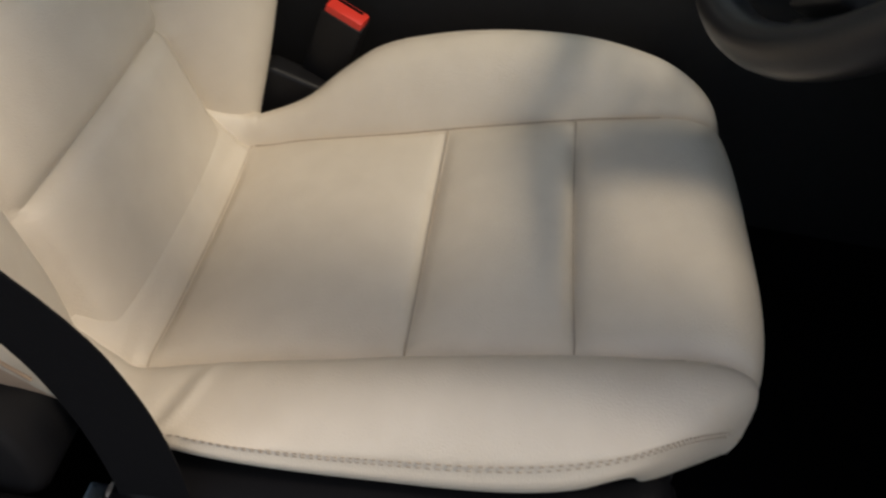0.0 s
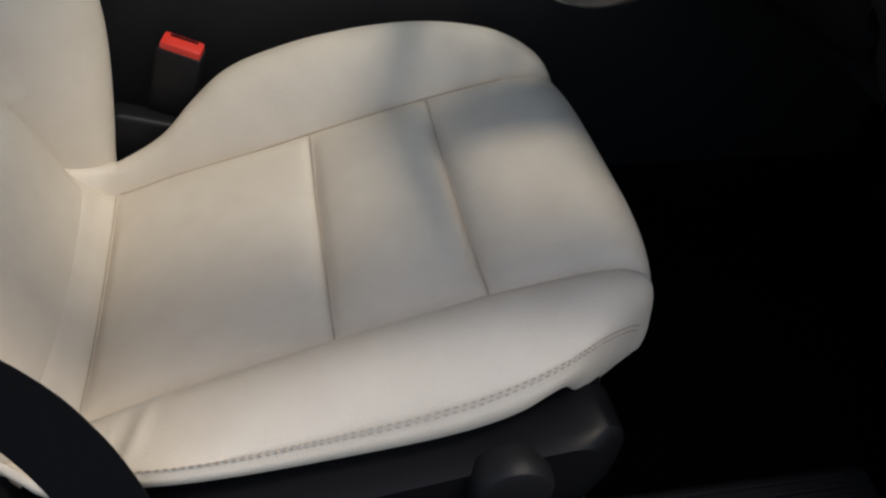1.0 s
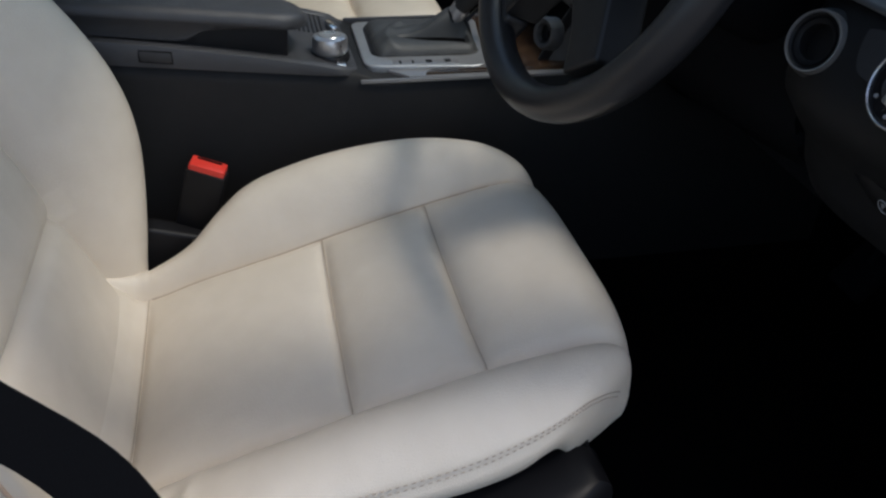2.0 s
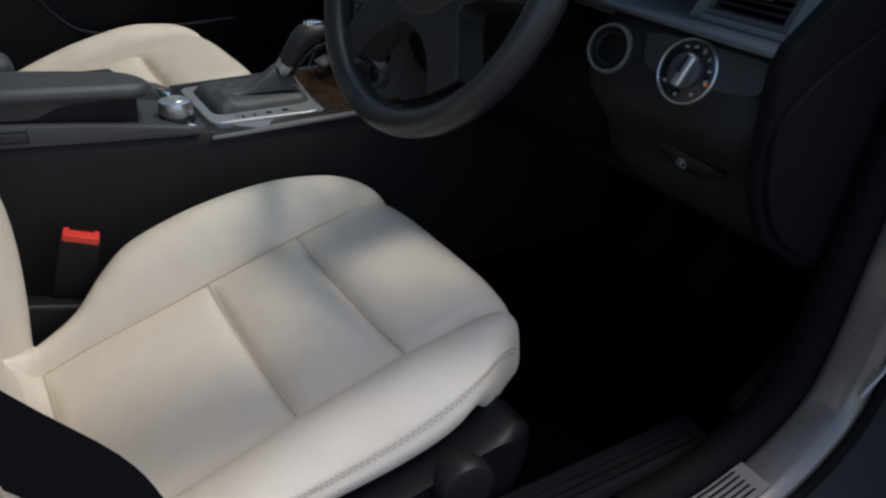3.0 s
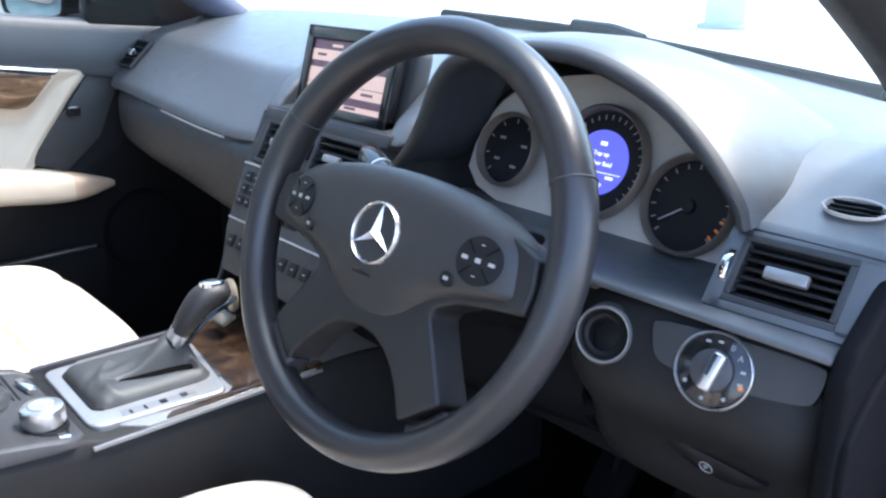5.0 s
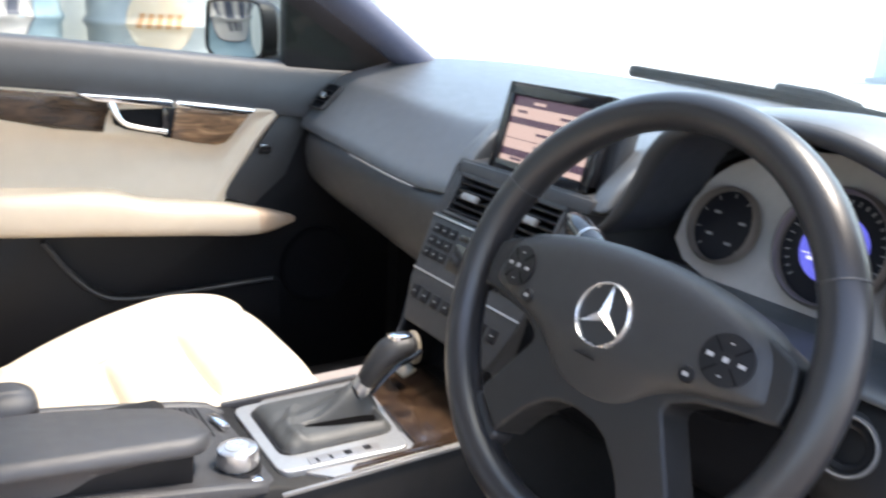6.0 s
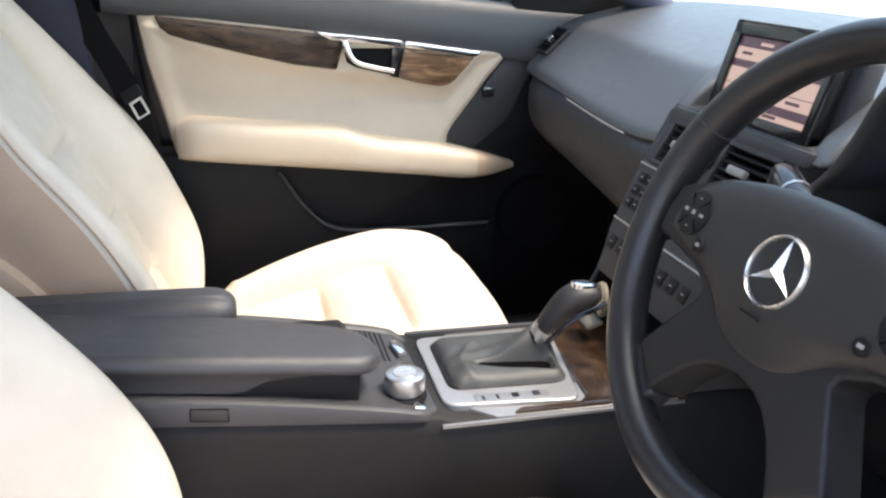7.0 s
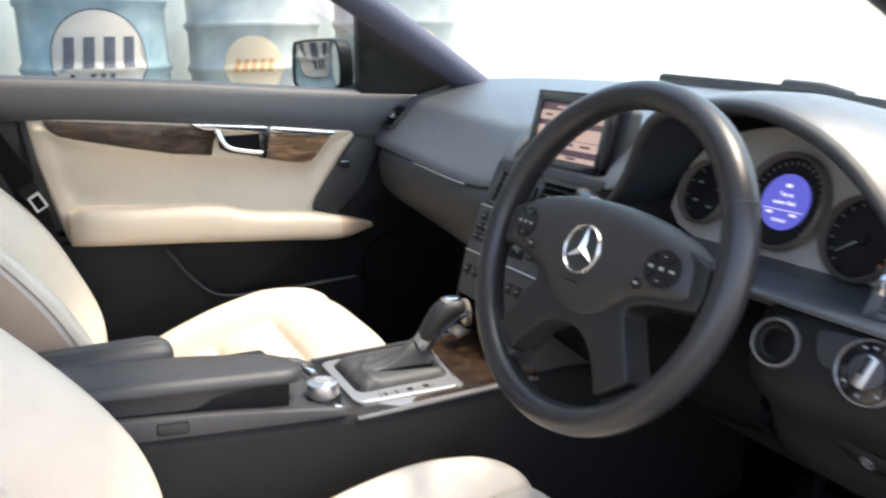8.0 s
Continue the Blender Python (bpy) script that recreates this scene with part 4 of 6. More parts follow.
    val = smooth_poly([(-0.20, 0.450), (-0.12, 0.466), (0.05, 0.492), (0.155, 0.516), (0.190, 0.516), (0.196, 0.487), (0.185, 0.43), (0.12, 0.385), (-0.20, 0.372)], 2)
    rows = [(cx + s * 0.205, 1.0), (cx + s * 0.243, 1.0), (cx + s * 0.255, 0.9)]
    part("side_valance", loft([[(x, 0.0 + y * k + dy, 0.43 + (z - 0.43) * k + dz) for y, z in val] for x, k in rows]), VALANCE_BLACK, t, "black plastic seat side cover")
    wheel = pose(cx + s * 0.255, 0.106 + dy, 0.482 + dz, 0, s * 90, 0)
    part("height_handle", lathe([(0.0, -0.01), (0.029, -0.01), (0.031, 0.0), (0.031, 0.010), (0.028, 0.015), (0.022, 0.017), (0.0, 0.015)], wheel, 32), HARD_BLACK, t, "round black adjusting handwheel")
    for side in (-1, 1):
        part("rail", box(cx + side * 0.19 - 0.018, cx + side * 0.19 + 0.018, -0.26 + dy, 0.22 + dy, 0.27, 0.315 + dz, 0.004), SATIN, t, "steel seat rail")
    return t


build_seat(0.396, 1, 0.0, 0.0, "cream leather driver's seat with stitched cross seams", True)
build_seat(-0.392, -1, 0.002, 0.030, "cream leather passenger's seat with stitched cross seams", False)


def buckle(x, y, z, label):
    t = thing("seat_belt_buckle", (x, y, z - 0.15), label, "belt buckle", group="belt buckles")
    m = pose(x, y - 0.010, z, -17, 4, -14)
    part("buckle_body", moved(box(-0.013, 0.013, -0.023, 0.023, -0.13, 0.004, 0.005), m), HARD_BLACK, t, "black buckle body")
    part("release_button", moved(box(-0.0105, 0.0105, -0.0205, 0.0205, -0.012, 0.011, 0.003), m), RED, t, "red release button")
    part("button_slot", moved(box(-0.0075, -0.004, -0.014, 0.014, 0.0105, 0.0118, 0.0004), m), RUBBER, t)
    part("stalk", sweep([m @ Vector((0, 0, -0.12)), (x + 0.005, y - 0.02, z - 0.22)], 0.012, 8), HARD_BLACK, t)
    return t


buckle(0.170, -0.118, 0.571, "black seat belt buckle with a red button")
buckle(-0.185, -0.14, 0.575, "black seat belt buckle with a red button")
lap = thing("seat_belt", (0.66, -0.2, 0.4), "black seat belt webbing beside the driver's seat", "seat belt", group="seat belts")
part("webbing", ribbon(smooth_path([(0.675, -0.55, 1.20), (0.668, -0.37, 0.92), (0.660, -0.275, 0.74), (0.650, -0.205, 0.635), (0.645, -0.180, 0.574), (0.643, -0.165, 0.51), (0.642, -0.155, 0.43)], 30), 0.060, (0.10, 0.92, 0.45)), WEBBING, lap)
part("anchor", box(0.640, 0.664, -0.16, -0.11, 0.40, 0.45, 0.006), HARD_BLACK, lap)
part("anchor_rail", box(0.625, 0.640, -0.20, -0.02, 0.405, 0.435, 0.005), SATIN, lap, "steel belt rail")

# ---- centre console ----
con = thing("centre_console", (0, -0.1, 0.27), "black plastic centre console with armrest and walnut trim", "console")
def tray_top(y):
    return table(y, [(-0.75, 0.760), (-0.52, 0.738), (-0.232, 0.708), (-0.103, 0.690), (0.009, 0.670), (0.039, 0.663), (0.06, 0.659)])


def tray_foot(y):
    return table(y, [(-0.75, 0.725), (-0.52, 0.705), (-0.214, 0.678), (-0.104, 0.667), (0.038, 0.653), (0.06, 0.650)])


rows = []
for y in np.linspace(-0.75, 0.76, 72):
    zt = tray_foot(y) + 0.004 if y < 0.06 else table(y, [(0.06, 0.646), (0.25, 0.645), (0.44, 0.645), (0.50, 0.60), (0.76, 0.55)])
    rows.append([(-0.116, y, 0.27), (-0.112, y, 0.5), (-0.107, y, zt - 0.02), (-0.103, y, zt - 0.004), (-0.098, y, zt), (0.098, y, zt), (0.103, y, zt - 0.004), (0.107, y, zt - 0.02), (0.112, y, 0.5), (0.116, y, 0.27)])
part("console_body", loft(rows), CONSOLE_BLACK, con, "black console sides")
# rear tray that carries the controller, rising to the rear
rows = []
for i in range(45):
    y = -0.60 + 0.658 * i / 44
    shut = 1 - math.sqrt(max(0.0, 1 - max(0.0, (y - 0.033) / 0.0255) ** 2))
    w, zt, zb = 0.1085 - 0.022 * shut, tray_top(y) - 0.004 * shut, tray_foot(y)
    rows.append([(-w + 0.001, y, zb), (-w, y, zt - 0.008), (-w + 0.002, y, zt - 0.002), (-w + 0.006, y, zt), (-w + 0.013, y, zt - 0.0004), (-w + 0.016, y, zt - 0.003), (w - 0.016, y, zt - 0.0015), (w - 0.010, y, zt), (w - 0.006, y, zt), (w - 0.002, y, zt - 0.002), (w, y, zt - 0.008), (w - 0.001, y, zb)])
part("tray", loft(rows), LID_BLACK, con, "black tray with a rounded edge")
for k in range(26):
    y = -0.125 + k * 0.0060
    part("tray_rib", box(-0.088, -0.012, y, y + 0.0028, tray_top(y) - 0.006, tray_top(y) - 0.0018, 0.0006, 1), HARD_BLACK, con)
part("latch", moved(box(-0.017, 0.017, -0.0045, 0.0045, -0.003, 0.005, 0.002), pose(-0.040, 0.040, 0.664, 0, 0, 10)), CHROME, con, "chrome roller latch")


def lid(x0, x1, y0, y1, top, foot, nose, round_off, slant, tilt, name, label):
    """A padded lid: soft upper edges, a side skirt down to foot(y) and a rounded nose."""
    rows = []
    for i in range(61):
        q = i / 60
        y = y0 + (y1 - y0) * (1 - (1 - q) ** 1.7)
        near = max(0.0, 1 - (y1 - y) / nose)
        shut = math.sqrt(max(0.0, 1 - near**2.4)) if i < 60 else 0.03
        zt, zb = top(y), foot(y)
        zc = zt - round_off
        zt, zb = zc + (zt - zc) * (0.15 + 0.85 * shut), min(zb, zc - 0.003)
        zb = zc + (zb - zc) * (0.25 + 0.75 * shut)
        b = x1 - (x1 - x0) * 0.30 * (1 - shut)
        a = x0 + (x1 - x0) * 0.35 * (1 - shut) + slant * max(0.0, 1 - (y1 - y) / 0.15) ** 1.4
        d = round_off * (0.3 + 0.7 * shut)
        ring = [(a + 0.004, y, zb), (a, y, zc - 0.002)]
        ring += [(a + d * (1 - math.cos(w)), y, zc + (zt - zc) * math.sin(w)) for w in np.linspace(0.15, math.pi / 2, 6)]
        ring += [(a + (b - a) * u, y, zt + 0.002 * math.sin(math.pi * u) * shut) for u in (0.3, 0.5, 0.7)]
        ring += [(b - d * (1 - math.cos(w)), y, zc + (zt - zc) * math.sin(w)) for w in np.linspace(math.pi / 2, 0.15, 6)]
        ring += [(b, y, zc - 0.002), (b - 0.003, y, zc - 0.005), (b - 0.004, y, zb + 0.002), (b - 0.008, y, zb)]
        rows.append([(x, yy, zz - tilt * max(0.0, (x1 - 0.02 - x) / (x1 - x0))) for x, yy, zz in ring])
    return part(name, loft(rows), LID_BLACK, con, label, smooth=50)


lid(-0.104, -0.034, -0.62, -0.142, lambda y: 0.7415 + 0.012 * (-0.142 - y), lambda y: 0.690, 0.035, 0.020, 0.0, 0.004, "armrest", "padded black rear armrest lid")
lid(-0.044, 0.099, -0.62, 0.002, lambda y: 0.7265 - 0.096 * (y + 0.03), lambda y: table(y, [(-0.62, 0.745), (-0.24, 0.708), (-0.15, 0.6985), (-0.138, 0.6995), (-0.12, 0.7075), (-0.11, 0.7095), (-0.03, 0.709), (0.01, 0.708)]), 0.040, 0.013, 0.045, 0.018, "armrest", "padded black front armrest lid")
part("armrest_base", prism([(-0.60, 0.66), (-0.60, 0.74), (-0.15, 0.715), (-0.03, 0.712), (-0.022, 0.705), (-0.026, 0.655)], "x", -0.036, 0.088, 0.004), HARD_BLACK, con, "black armrest box")
part("cover_gap", prism([(-0.1908, 0.6811), (-0.1908, 0.6964), (-0.1532, 0.6924), (-0.1532, 0.6771)], "x", 0.09, 0.1088, 0.002), DEEP_BLACK, con)
part("ashtray_outline", prism([(-0.1895, 0.6825), (-0.1895, 0.6950), (-0.1545, 0.6910), (-0.1545, 0.6785)], "x", 0.09, 0.1093, 0.002), SOFT_BLACK, con, "small square cover")
# controller knob
m = pose(0.064, 0.028, 0.6655)
knob = part("controller_knob", lathe([(0.0, 0.0), (0.019, 0.0), (0.019, 0.003), (0.0212, 0.0045), (0.0218, 0.006), (0.0218, 0.019), (0.0205, 0.0225), (0.017, 0.0240), (0.0, 0.0236)], m, 40), SATIN, con, "silver rotary controller")
part("knob_cap", lathe([(0.0, 0.0243), (0.0125, 0.0249), (0.0135, 0.0238)], m, 32), BRIGHT_SILVER, knob)
part("knob_foot", lathe([(0.0, 0.002), (0.0225, 0.002), (0.024, 0.0), (0.024, -0.004)], m, 36), HARD_BLACK, knob)
part("back_button", moved(box(-0.011, 0.011, -0.006, 0.006, 0, 0.005, 0.002), pose(0.086, 0.038, 0.6595, -8, 0, 0)), CHROME, con, "chrome button")
# walnut surround, silver frame, gaiter and range display
SUR = smooth_poly([(-0.104, 0.060), (0.104, 0.060), (0.106, 0.30), (0.106, 0.345), (-0.106, 0.345), (-0.106, 0.30)], 1)
part("surround", prism(SUR, "z", 0.640, 0.6495, 0.003, 2), DARK_SATIN, con, "dark satin selector surround")
part("wood_surround", prism([(-0.103, 0.246), (-0.02, 0.2375), (0.085, 0.2305), (0.0965, 0.2185), (0.0965, 0.150), (0.1035, 0.140), (0.1045, 0.344), (-0.103, 0.344)], "z", 0.640, 0.6535, 0.002, 2), WOOD, con, "glossy burr walnut surround")
part("far_rim", prism([(-0.1075, 0.062), (-0.0995, 0.062), (-0.0995, 0.344), (-0.1075, 0.344)], "z", 0.64, 0.6545, 0.003, 2), LID_BLACK, con)
part("side_trim", prism([(0.06, 0.6435), (0.06, 0.6475), (0.30, 0.647), (0.34, 0.6465), (0.34, 0.643), (0.06, 0.643)], "x", 0.1055, 0.1090, 0.003), DARK_SATIN, con, "satin trim strip")
FRAME = rounded([(-0.086, 0.070), (0.080, 0.068), (0.0945, 0.220), (-0.086, 0.250)], 0.017)
part("selector_frame", prism(FRAME, "z", 0.640, 0.6545, 0.004, 3), BRUSHED, con, "brushed silver selector frame")
GAITER = rounded([(-0.070, 0.084), (0.052, 0.081), (0.058, 0.217), (-0.069, 0.234)], 0.018)
part("gaiter_base", prism(GAITER, "z", 0.645, 0.6565, 0.0035, 3), HARD_BLACK, con)
rows = []
for i in range(74):
    u = -0.066 + 0.122 * i / 73
    row = []
    for k in range(57):
        v = 0.085 + 0.146 * k / 56
        du, dv = min(u + 0.066, 0.052 + 0.03 * (v - 0.09) - u), min(v - 0.085, 0.231 - 0.09 * (u + 0.066) - v)
        edge = 0.016 - math.hypot(0.016 - du, 0.016 - dv) if du < 0.016 and dv < 0.016 else min(du, dv)
        rise = 1 - math.exp(-edge / 0.007) if edge > 0 else -0.25
        run = max(0.0, min(1.0, (v - 0.135) / 0.045))
        hump = 0.020 * math.exp(-(((u + 0.008) / 0.018) ** 2 + ((v - 0.198) / 0.026) ** 2))
        tongue = 0.011 * run * run * (3 - 2 * run) * math.exp(-(((u - 0.001) / 0.013) ** 4))
        ends = max(0.0, min(1.0, (v - 0.118) / 0.016)) * max(0.0, min(1.0, (0.213 - v) / 0.008))
        slot = 0.0128 * math.exp(-(((u - 0.0185 - 0.11 * (v - 0.125)) / (0.0058 + 0.090 * max(v - 0.118, 0.0))) ** 4)) * ends
        fold = 0.0013 * math.sin(70 * v + 130 * u + 2.0 * math.sin(60 * u)) * math.sin(math.pi * i / 73)
        sweep_fold = 0.0035 * math.exp(-(((v - 0.105 - 9.0 * (u - 0.022) ** 2) / 0.006) ** 2)) * (u > -0.03)
        row.append((u, v, 0.6570 + rise * (0.0125 + hump + tongue + fold + sweep_fold - min(slot, 0.0118) - (hump + tongue) * min(1.0, slot / 0.0128))))
    rows.append(row)
part("gaiter", sheet(rows, 0.0012), material("black_gaiter_leather", (0.040, 0.042, 0.042), 0.55, scale=80, bump=0.2, bump_scale=1200, grain="cells"), con, "black leather gaiter with folds", smooth=60)
# near-black insert laid in the slot, stands for the fold's deep shade
part("gaiter_shade", prism(smooth_poly([(0.011, 0.122), (0.019, 0.126), (0.029, 0.142), (0.0345, 0.168), (0.0355, 0.206), (0.0225, 0.209), (0.0160, 0.170), (0.0140, 0.148)], 1), "z", 0.6565, 0.6650, 0.0015, 2), CARPET, con, "black insert for the shade in the gaiter's fold")
part("gaiter_neck", sweep(smooth_path([(-0.007, 0.188, 0.672), (-0.004, 0.195, 0.681), (-0.001, 0.201, 0.690)], 8), [0.0185, 0.0172, 0.0160, 0.0150, 0.0143, 0.0138, 0.0134, 0.0130, 0.0126], 16), HARD_BLACK, con, "gathered gaiter neck")
part("range_display", prism([(0.064, 0.105), (0.080, 0.1035), (0.0855, 0.187), (0.0705, 0.190)], "z", 0.650, 0.6555, 0.001), DARK_SATIN, con, "grey range display")
for y in (0.112, 0.128, 0.146, 0.170):
    part("range_mark", box(0.0705, 0.0795, y, y + (0.003 if y < 0.14 else 0.008), 0.6553, 0.6560, 0.0002), GLOSS_BLACK, con, smooth=0)
lev = thing("gear_lever", (-0.006, 0.20, 0.66), "black leather gear lever with a silver collar", "gear lever")
stem = [(-0.002, 0.198, 0.683), (0.001, 0.203, 0.692), (0.004, 0.208, 0.702)]
part("collar", sweep(stem, [0.0125, 0.0122, 0.0122], 14), SATIN, lev, "silver collar")
part("knob", sweep(smooth_path([(0.003, 0.206, 0.698), (0.006, 0.214, 0.711), (0.010, 0.226, 0.728), (0.012, 0.238, 0.738), (0.014, 0.254, 0.741), (0.014, 0.268, 0.736)], 18), [0.0128, 0.0135, 0.0142, 0.0150, 0.0158, 0.0165, 0.017, 0.0178, 0.0184, 0.0190, 0.0192, 0.0192, 0.0190, 0.0185, 0.018, 0.017, 0.015, 0.012, 0.006], 16, flat=0.88), material("black_knob_leather", (0.016, 0.016, 0.017), 0.5, scale=90, bump=0.2, bump_scale=1500, grain="cells"), lev, "black leather gear knob")
part("release_fin", sweep(smooth_path([(0.006, 0.214, 0.682), (0.008, 0.229, 0.699), (0.011, 0.247, 0.714), (0.013, 0.266, 0.722), (0.014, 0.278, 0.730)], 12), 0.0042, 8, flat=0.6), GLOSS_BLACK, lev, "black release lever")
part("knob_inlay", moved(domed(smooth_poly([(-0.010, -0.015), (0.010, -0.015), (0.010, 0.015), (-0.010, 0.015)], 2), 0.0, 0.002), pose(0.014, 0.248, 0.7570, -6, 0, 0)), CHROME, lev, "chrome knob inlay")
part("knob_mark", moved(domed([(0.006 * math.cos(w), 0.009 * math.sin(w)) for w in np.linspace(0, 6.1, 16)], 0.0, 0.001), pose(0.014, 0.248, 0.7590, -6, 0, 0)), GLOSS_BLACK, lev)


# ---- dashboard ----
dash = thing("dashboard", (0, 0.6, 0.6), "dark grey grained dashboard with round dials and slatted vents", "dashboard")


def far_edge(x):
    return 0.93 - 0.26 * (x / 0.7) ** 2


def dash_skin(x0, x1, lip, knots, n=16, under=True, droop=0.0):
    """Grained top skin from a lip to the glass; lip(x) gives y and z, knots the rise behind it."""
    rows = []
    for x in np.linspace(x0, x1, n):
        ly, lz = lip(x)
        end = far_edge(x) + 0.02
        row = [(x, ly + 0.03, lz - 0.012), (x, ly + 0.006, lz - 0.010), (x, ly, lz - 0.004), (x, ly + 0.002, lz + 0.004)] if under else [(x, ly + 0.004, lz - 0.003), (x, ly, lz + 0.001)]
        for q in np.concatenate([np.linspace(0.015, 0.30, 24), np.linspace(0.33, 1, 14)]):
            y = ly + (end - ly) * q
            row.append((x, y, lz + table(y - ly, knots) * (1.014 - 0.045 * x - lz)))
        if droop:
            low = droop * max(0.0, (x - x1 + 0.022) / 0.022) ** 2
            row = [(p, q, z - low * max(0.0, min(1.0, (q - ly - 0.004) / 0.05))) for p, q, z in row]
        rows.append(row)
    return sheet(rows, 0.008)


RISE = [(0.0, 0.03), (0.04, 0.33), (0.078, 0.605), (0.088, 0.648), (0.10, 0.678), (0.15, 0.765), (0.22, 0.87), (0.32, 0.965), (0.42, 1.0), (0.6, 1.0)]
part("passenger_pad", dash_skin(-0.715, -0.15, lambda x: (table(x, [(-0.72, 0.425), (-0.45, 0.413), (-0.25, 0.414), (-0.15, 0.424)]), table(x, [(-0.72, 0.904), (-0.457, 0.891), (-0.247, 0.879), (-0.15, 0.884)])), RISE), PAD_BLACK, dash, "dark grey grained dash top")
part("centre_pad", dash_skin(-0.151, 0.19, lambda x: (0.485, 0.968), [(0.0, 0.0), (0.08, 0.5), (0.2, 0.95), (0.6, 1.0)]), PAD_BLACK, dash, "dark grey grained dash top")
part("driver_pad", dash_skin(0.18, 0.60, lambda x: (0.52, 0.955), [(0.0, 0.0), (0.08, 0.5), (0.2, 0.95), (0.6, 1.0)]), PAD_BLACK, dash, "dark grey grained dash top")
part("end_pad", dash_skin(0.576, 0.705, lambda x: (0.4335, 0.9265), [(0.0, 0.06), (0.045, 0.33), (0.1, 0.70), (0.17, 0.95), (0.25, 1.0), (0.6, 1.0)], n=30, under=False, droop=0.012), PAD_BLACK, dash, "dark grey grained dash top")
part("chrome_line", sweep([(x, table(x, [(-0.72, 0.425), (-0.45, 0.413), (-0.25, 0.414), (-0.15, 0.424)]) - 0.006, table(x, [(-0.72, 0.904), (-0.457, 0.891), (-0.247, 0.879), (-0.15, 0.884)]) - 0.005) for x in np.linspace(-0.46, -0.243, 16)], 0.0016, 6), DARK_SATIN, dash, "thin satin trim line")
# glovebox front, bulging below the lip
rows = []
for x in np.linspace(-0.71, -0.14, 20):
    zt = table(x, [(-0.72, 0.890), (-0.457, 0.878), (-0.247, 0.866), (-0.14, 0.868)])
    yo = table(x, [(-0.72, 0.030), (-0.68, 0.014), (-0.6, 0.003), (-0.5, 0.0), (-0.2, 0.0), (-0.14, 0.0)])
    foot = table(x, [(-0.72, 0.812), (-0.60, 0.800), (-0.45, 0.786), (-0.30, 0.768), (-0.14, 0.752)])
    rows.append([(x, 0.450 + yo, zt + 0.002), (x, 0.429 + yo, zt - 0.002), (x, 0.422 + yo, zt - 0.008), (x, 0.418 + yo, zt - 0.020), (x, 0.417 + yo, foot + (zt - foot) * 0.45), (x, 0.420 + yo, foot + 0.016), (x, 0.425 + yo, foot + 0.004), (x, 0.437 + yo, foot - 0.007), (x, 0.465 + yo, foot - 0.014), (x, 0.60, foot - 0.022), (x, 0.90, foot - 0.03)])
part("glovebox", sheet(rows, 0.010), AIRBAG_BLACK, dash, "black glovebox front", smooth=60)
part("glovebox_catch", moved(box(-0.014, 0.014, -0.007, 0.007, -0.002, 0.005, 0.002), pose(-0.342, 0.4190, 0.803, 88, 0, 0)), HARD_BLACK, dash, "glovebox catch")
part("glovebox_lock", lathe([(0, 0.004), (0.006, 0.004), (0.007, 0.0)], pose(-0.410, 0.4180, 0.816, 88, 0, 0), 20), DARK_SATIN, dash)


def slat_vent(name, m, w, h, slats, parent, tab=True):
    """A framed outlet with real slats, built in the pose m: x across, y up, z to the room."""
    fr = part(name, moved(joined(box(-w / 2 - 0.006, w / 2 + 0.006, h / 2, h / 2 + 0.006, -0.03, 0.002, 0.0015), box(-w / 2 - 0.006, w / 2 + 0.006, -h / 2 - 0.006, -h / 2, -0.03, 0.002, 0.0015),
              box(-w / 2 - 0.006, -w / 2, -h / 2, h / 2, -0.03, 0.002, 0.0015), box(w / 2, w / 2 + 0.006, -h / 2, h / 2, -0.03, 0.002, 0.0015)), m), SOFT_BLACK, parent, "black slatted air vent")
    part("duct", moved(box(-w / 2, w / 2, -h / 2, h / 2, -0.034, -0.026, 0), m), DEEP_BLACK, fr)
    for k in range(slats):
        y = -h / 2 + (k + 0.5) * h / slats
        part("slat", m_box(m @ pose(0, y, -0.006, 28), w / 2, 0.0013, 0.007), HARD_BLACK, fr)
    if tab:
        part("tab", moved(box(-0.0170, 0.0170, -0.0050, 0.0050, 0.002, 0.0095, 0.0022), m), DARK_SATIN, fr, "satin silver vent tab")
    return fr


def m_box(m, a, b, c):
    return moved(box(-a, a, -b, b, -c, c, 0.0006, 1), m)


# driver's side outlet in its sloping frame
VENT = pose(0.633, 0.413, 0.9005, 53.4, 0, 3)
part("vent_panel", moved(joined(box(-0.054, 0.064, 0.0245, 0.0335, -0.05, 0.0, 0.003), box(-0.054, 0.064, -0.036, -0.0245, -0.05, 0.0, 0.003), box(-0.058, -0.0395, -0.036, 0.0335, -0.05, 0.0, 0.003), box(0.0395, 0.066, -0.036, 0.0335, -0.05, 0.0, 0.005, 3)), VENT), PAD_BLACK, dash, "dark grey vent surround")
slat_vent("side_vent", VENT @ pose(0, 0, -0.001), 0.076, 0.046, 6, dash)
part("vent_wheel", moved(lathe([(0.0, -0.003), (0.016, -0.003), (0.017, 0.0), (0.016, 0.003), (0.0, 0.003)], pose(-0.048, 0, -0.008, 0, 90, 0), 30), VENT), CHROME, dash, "ribbed vent thumbwheel")
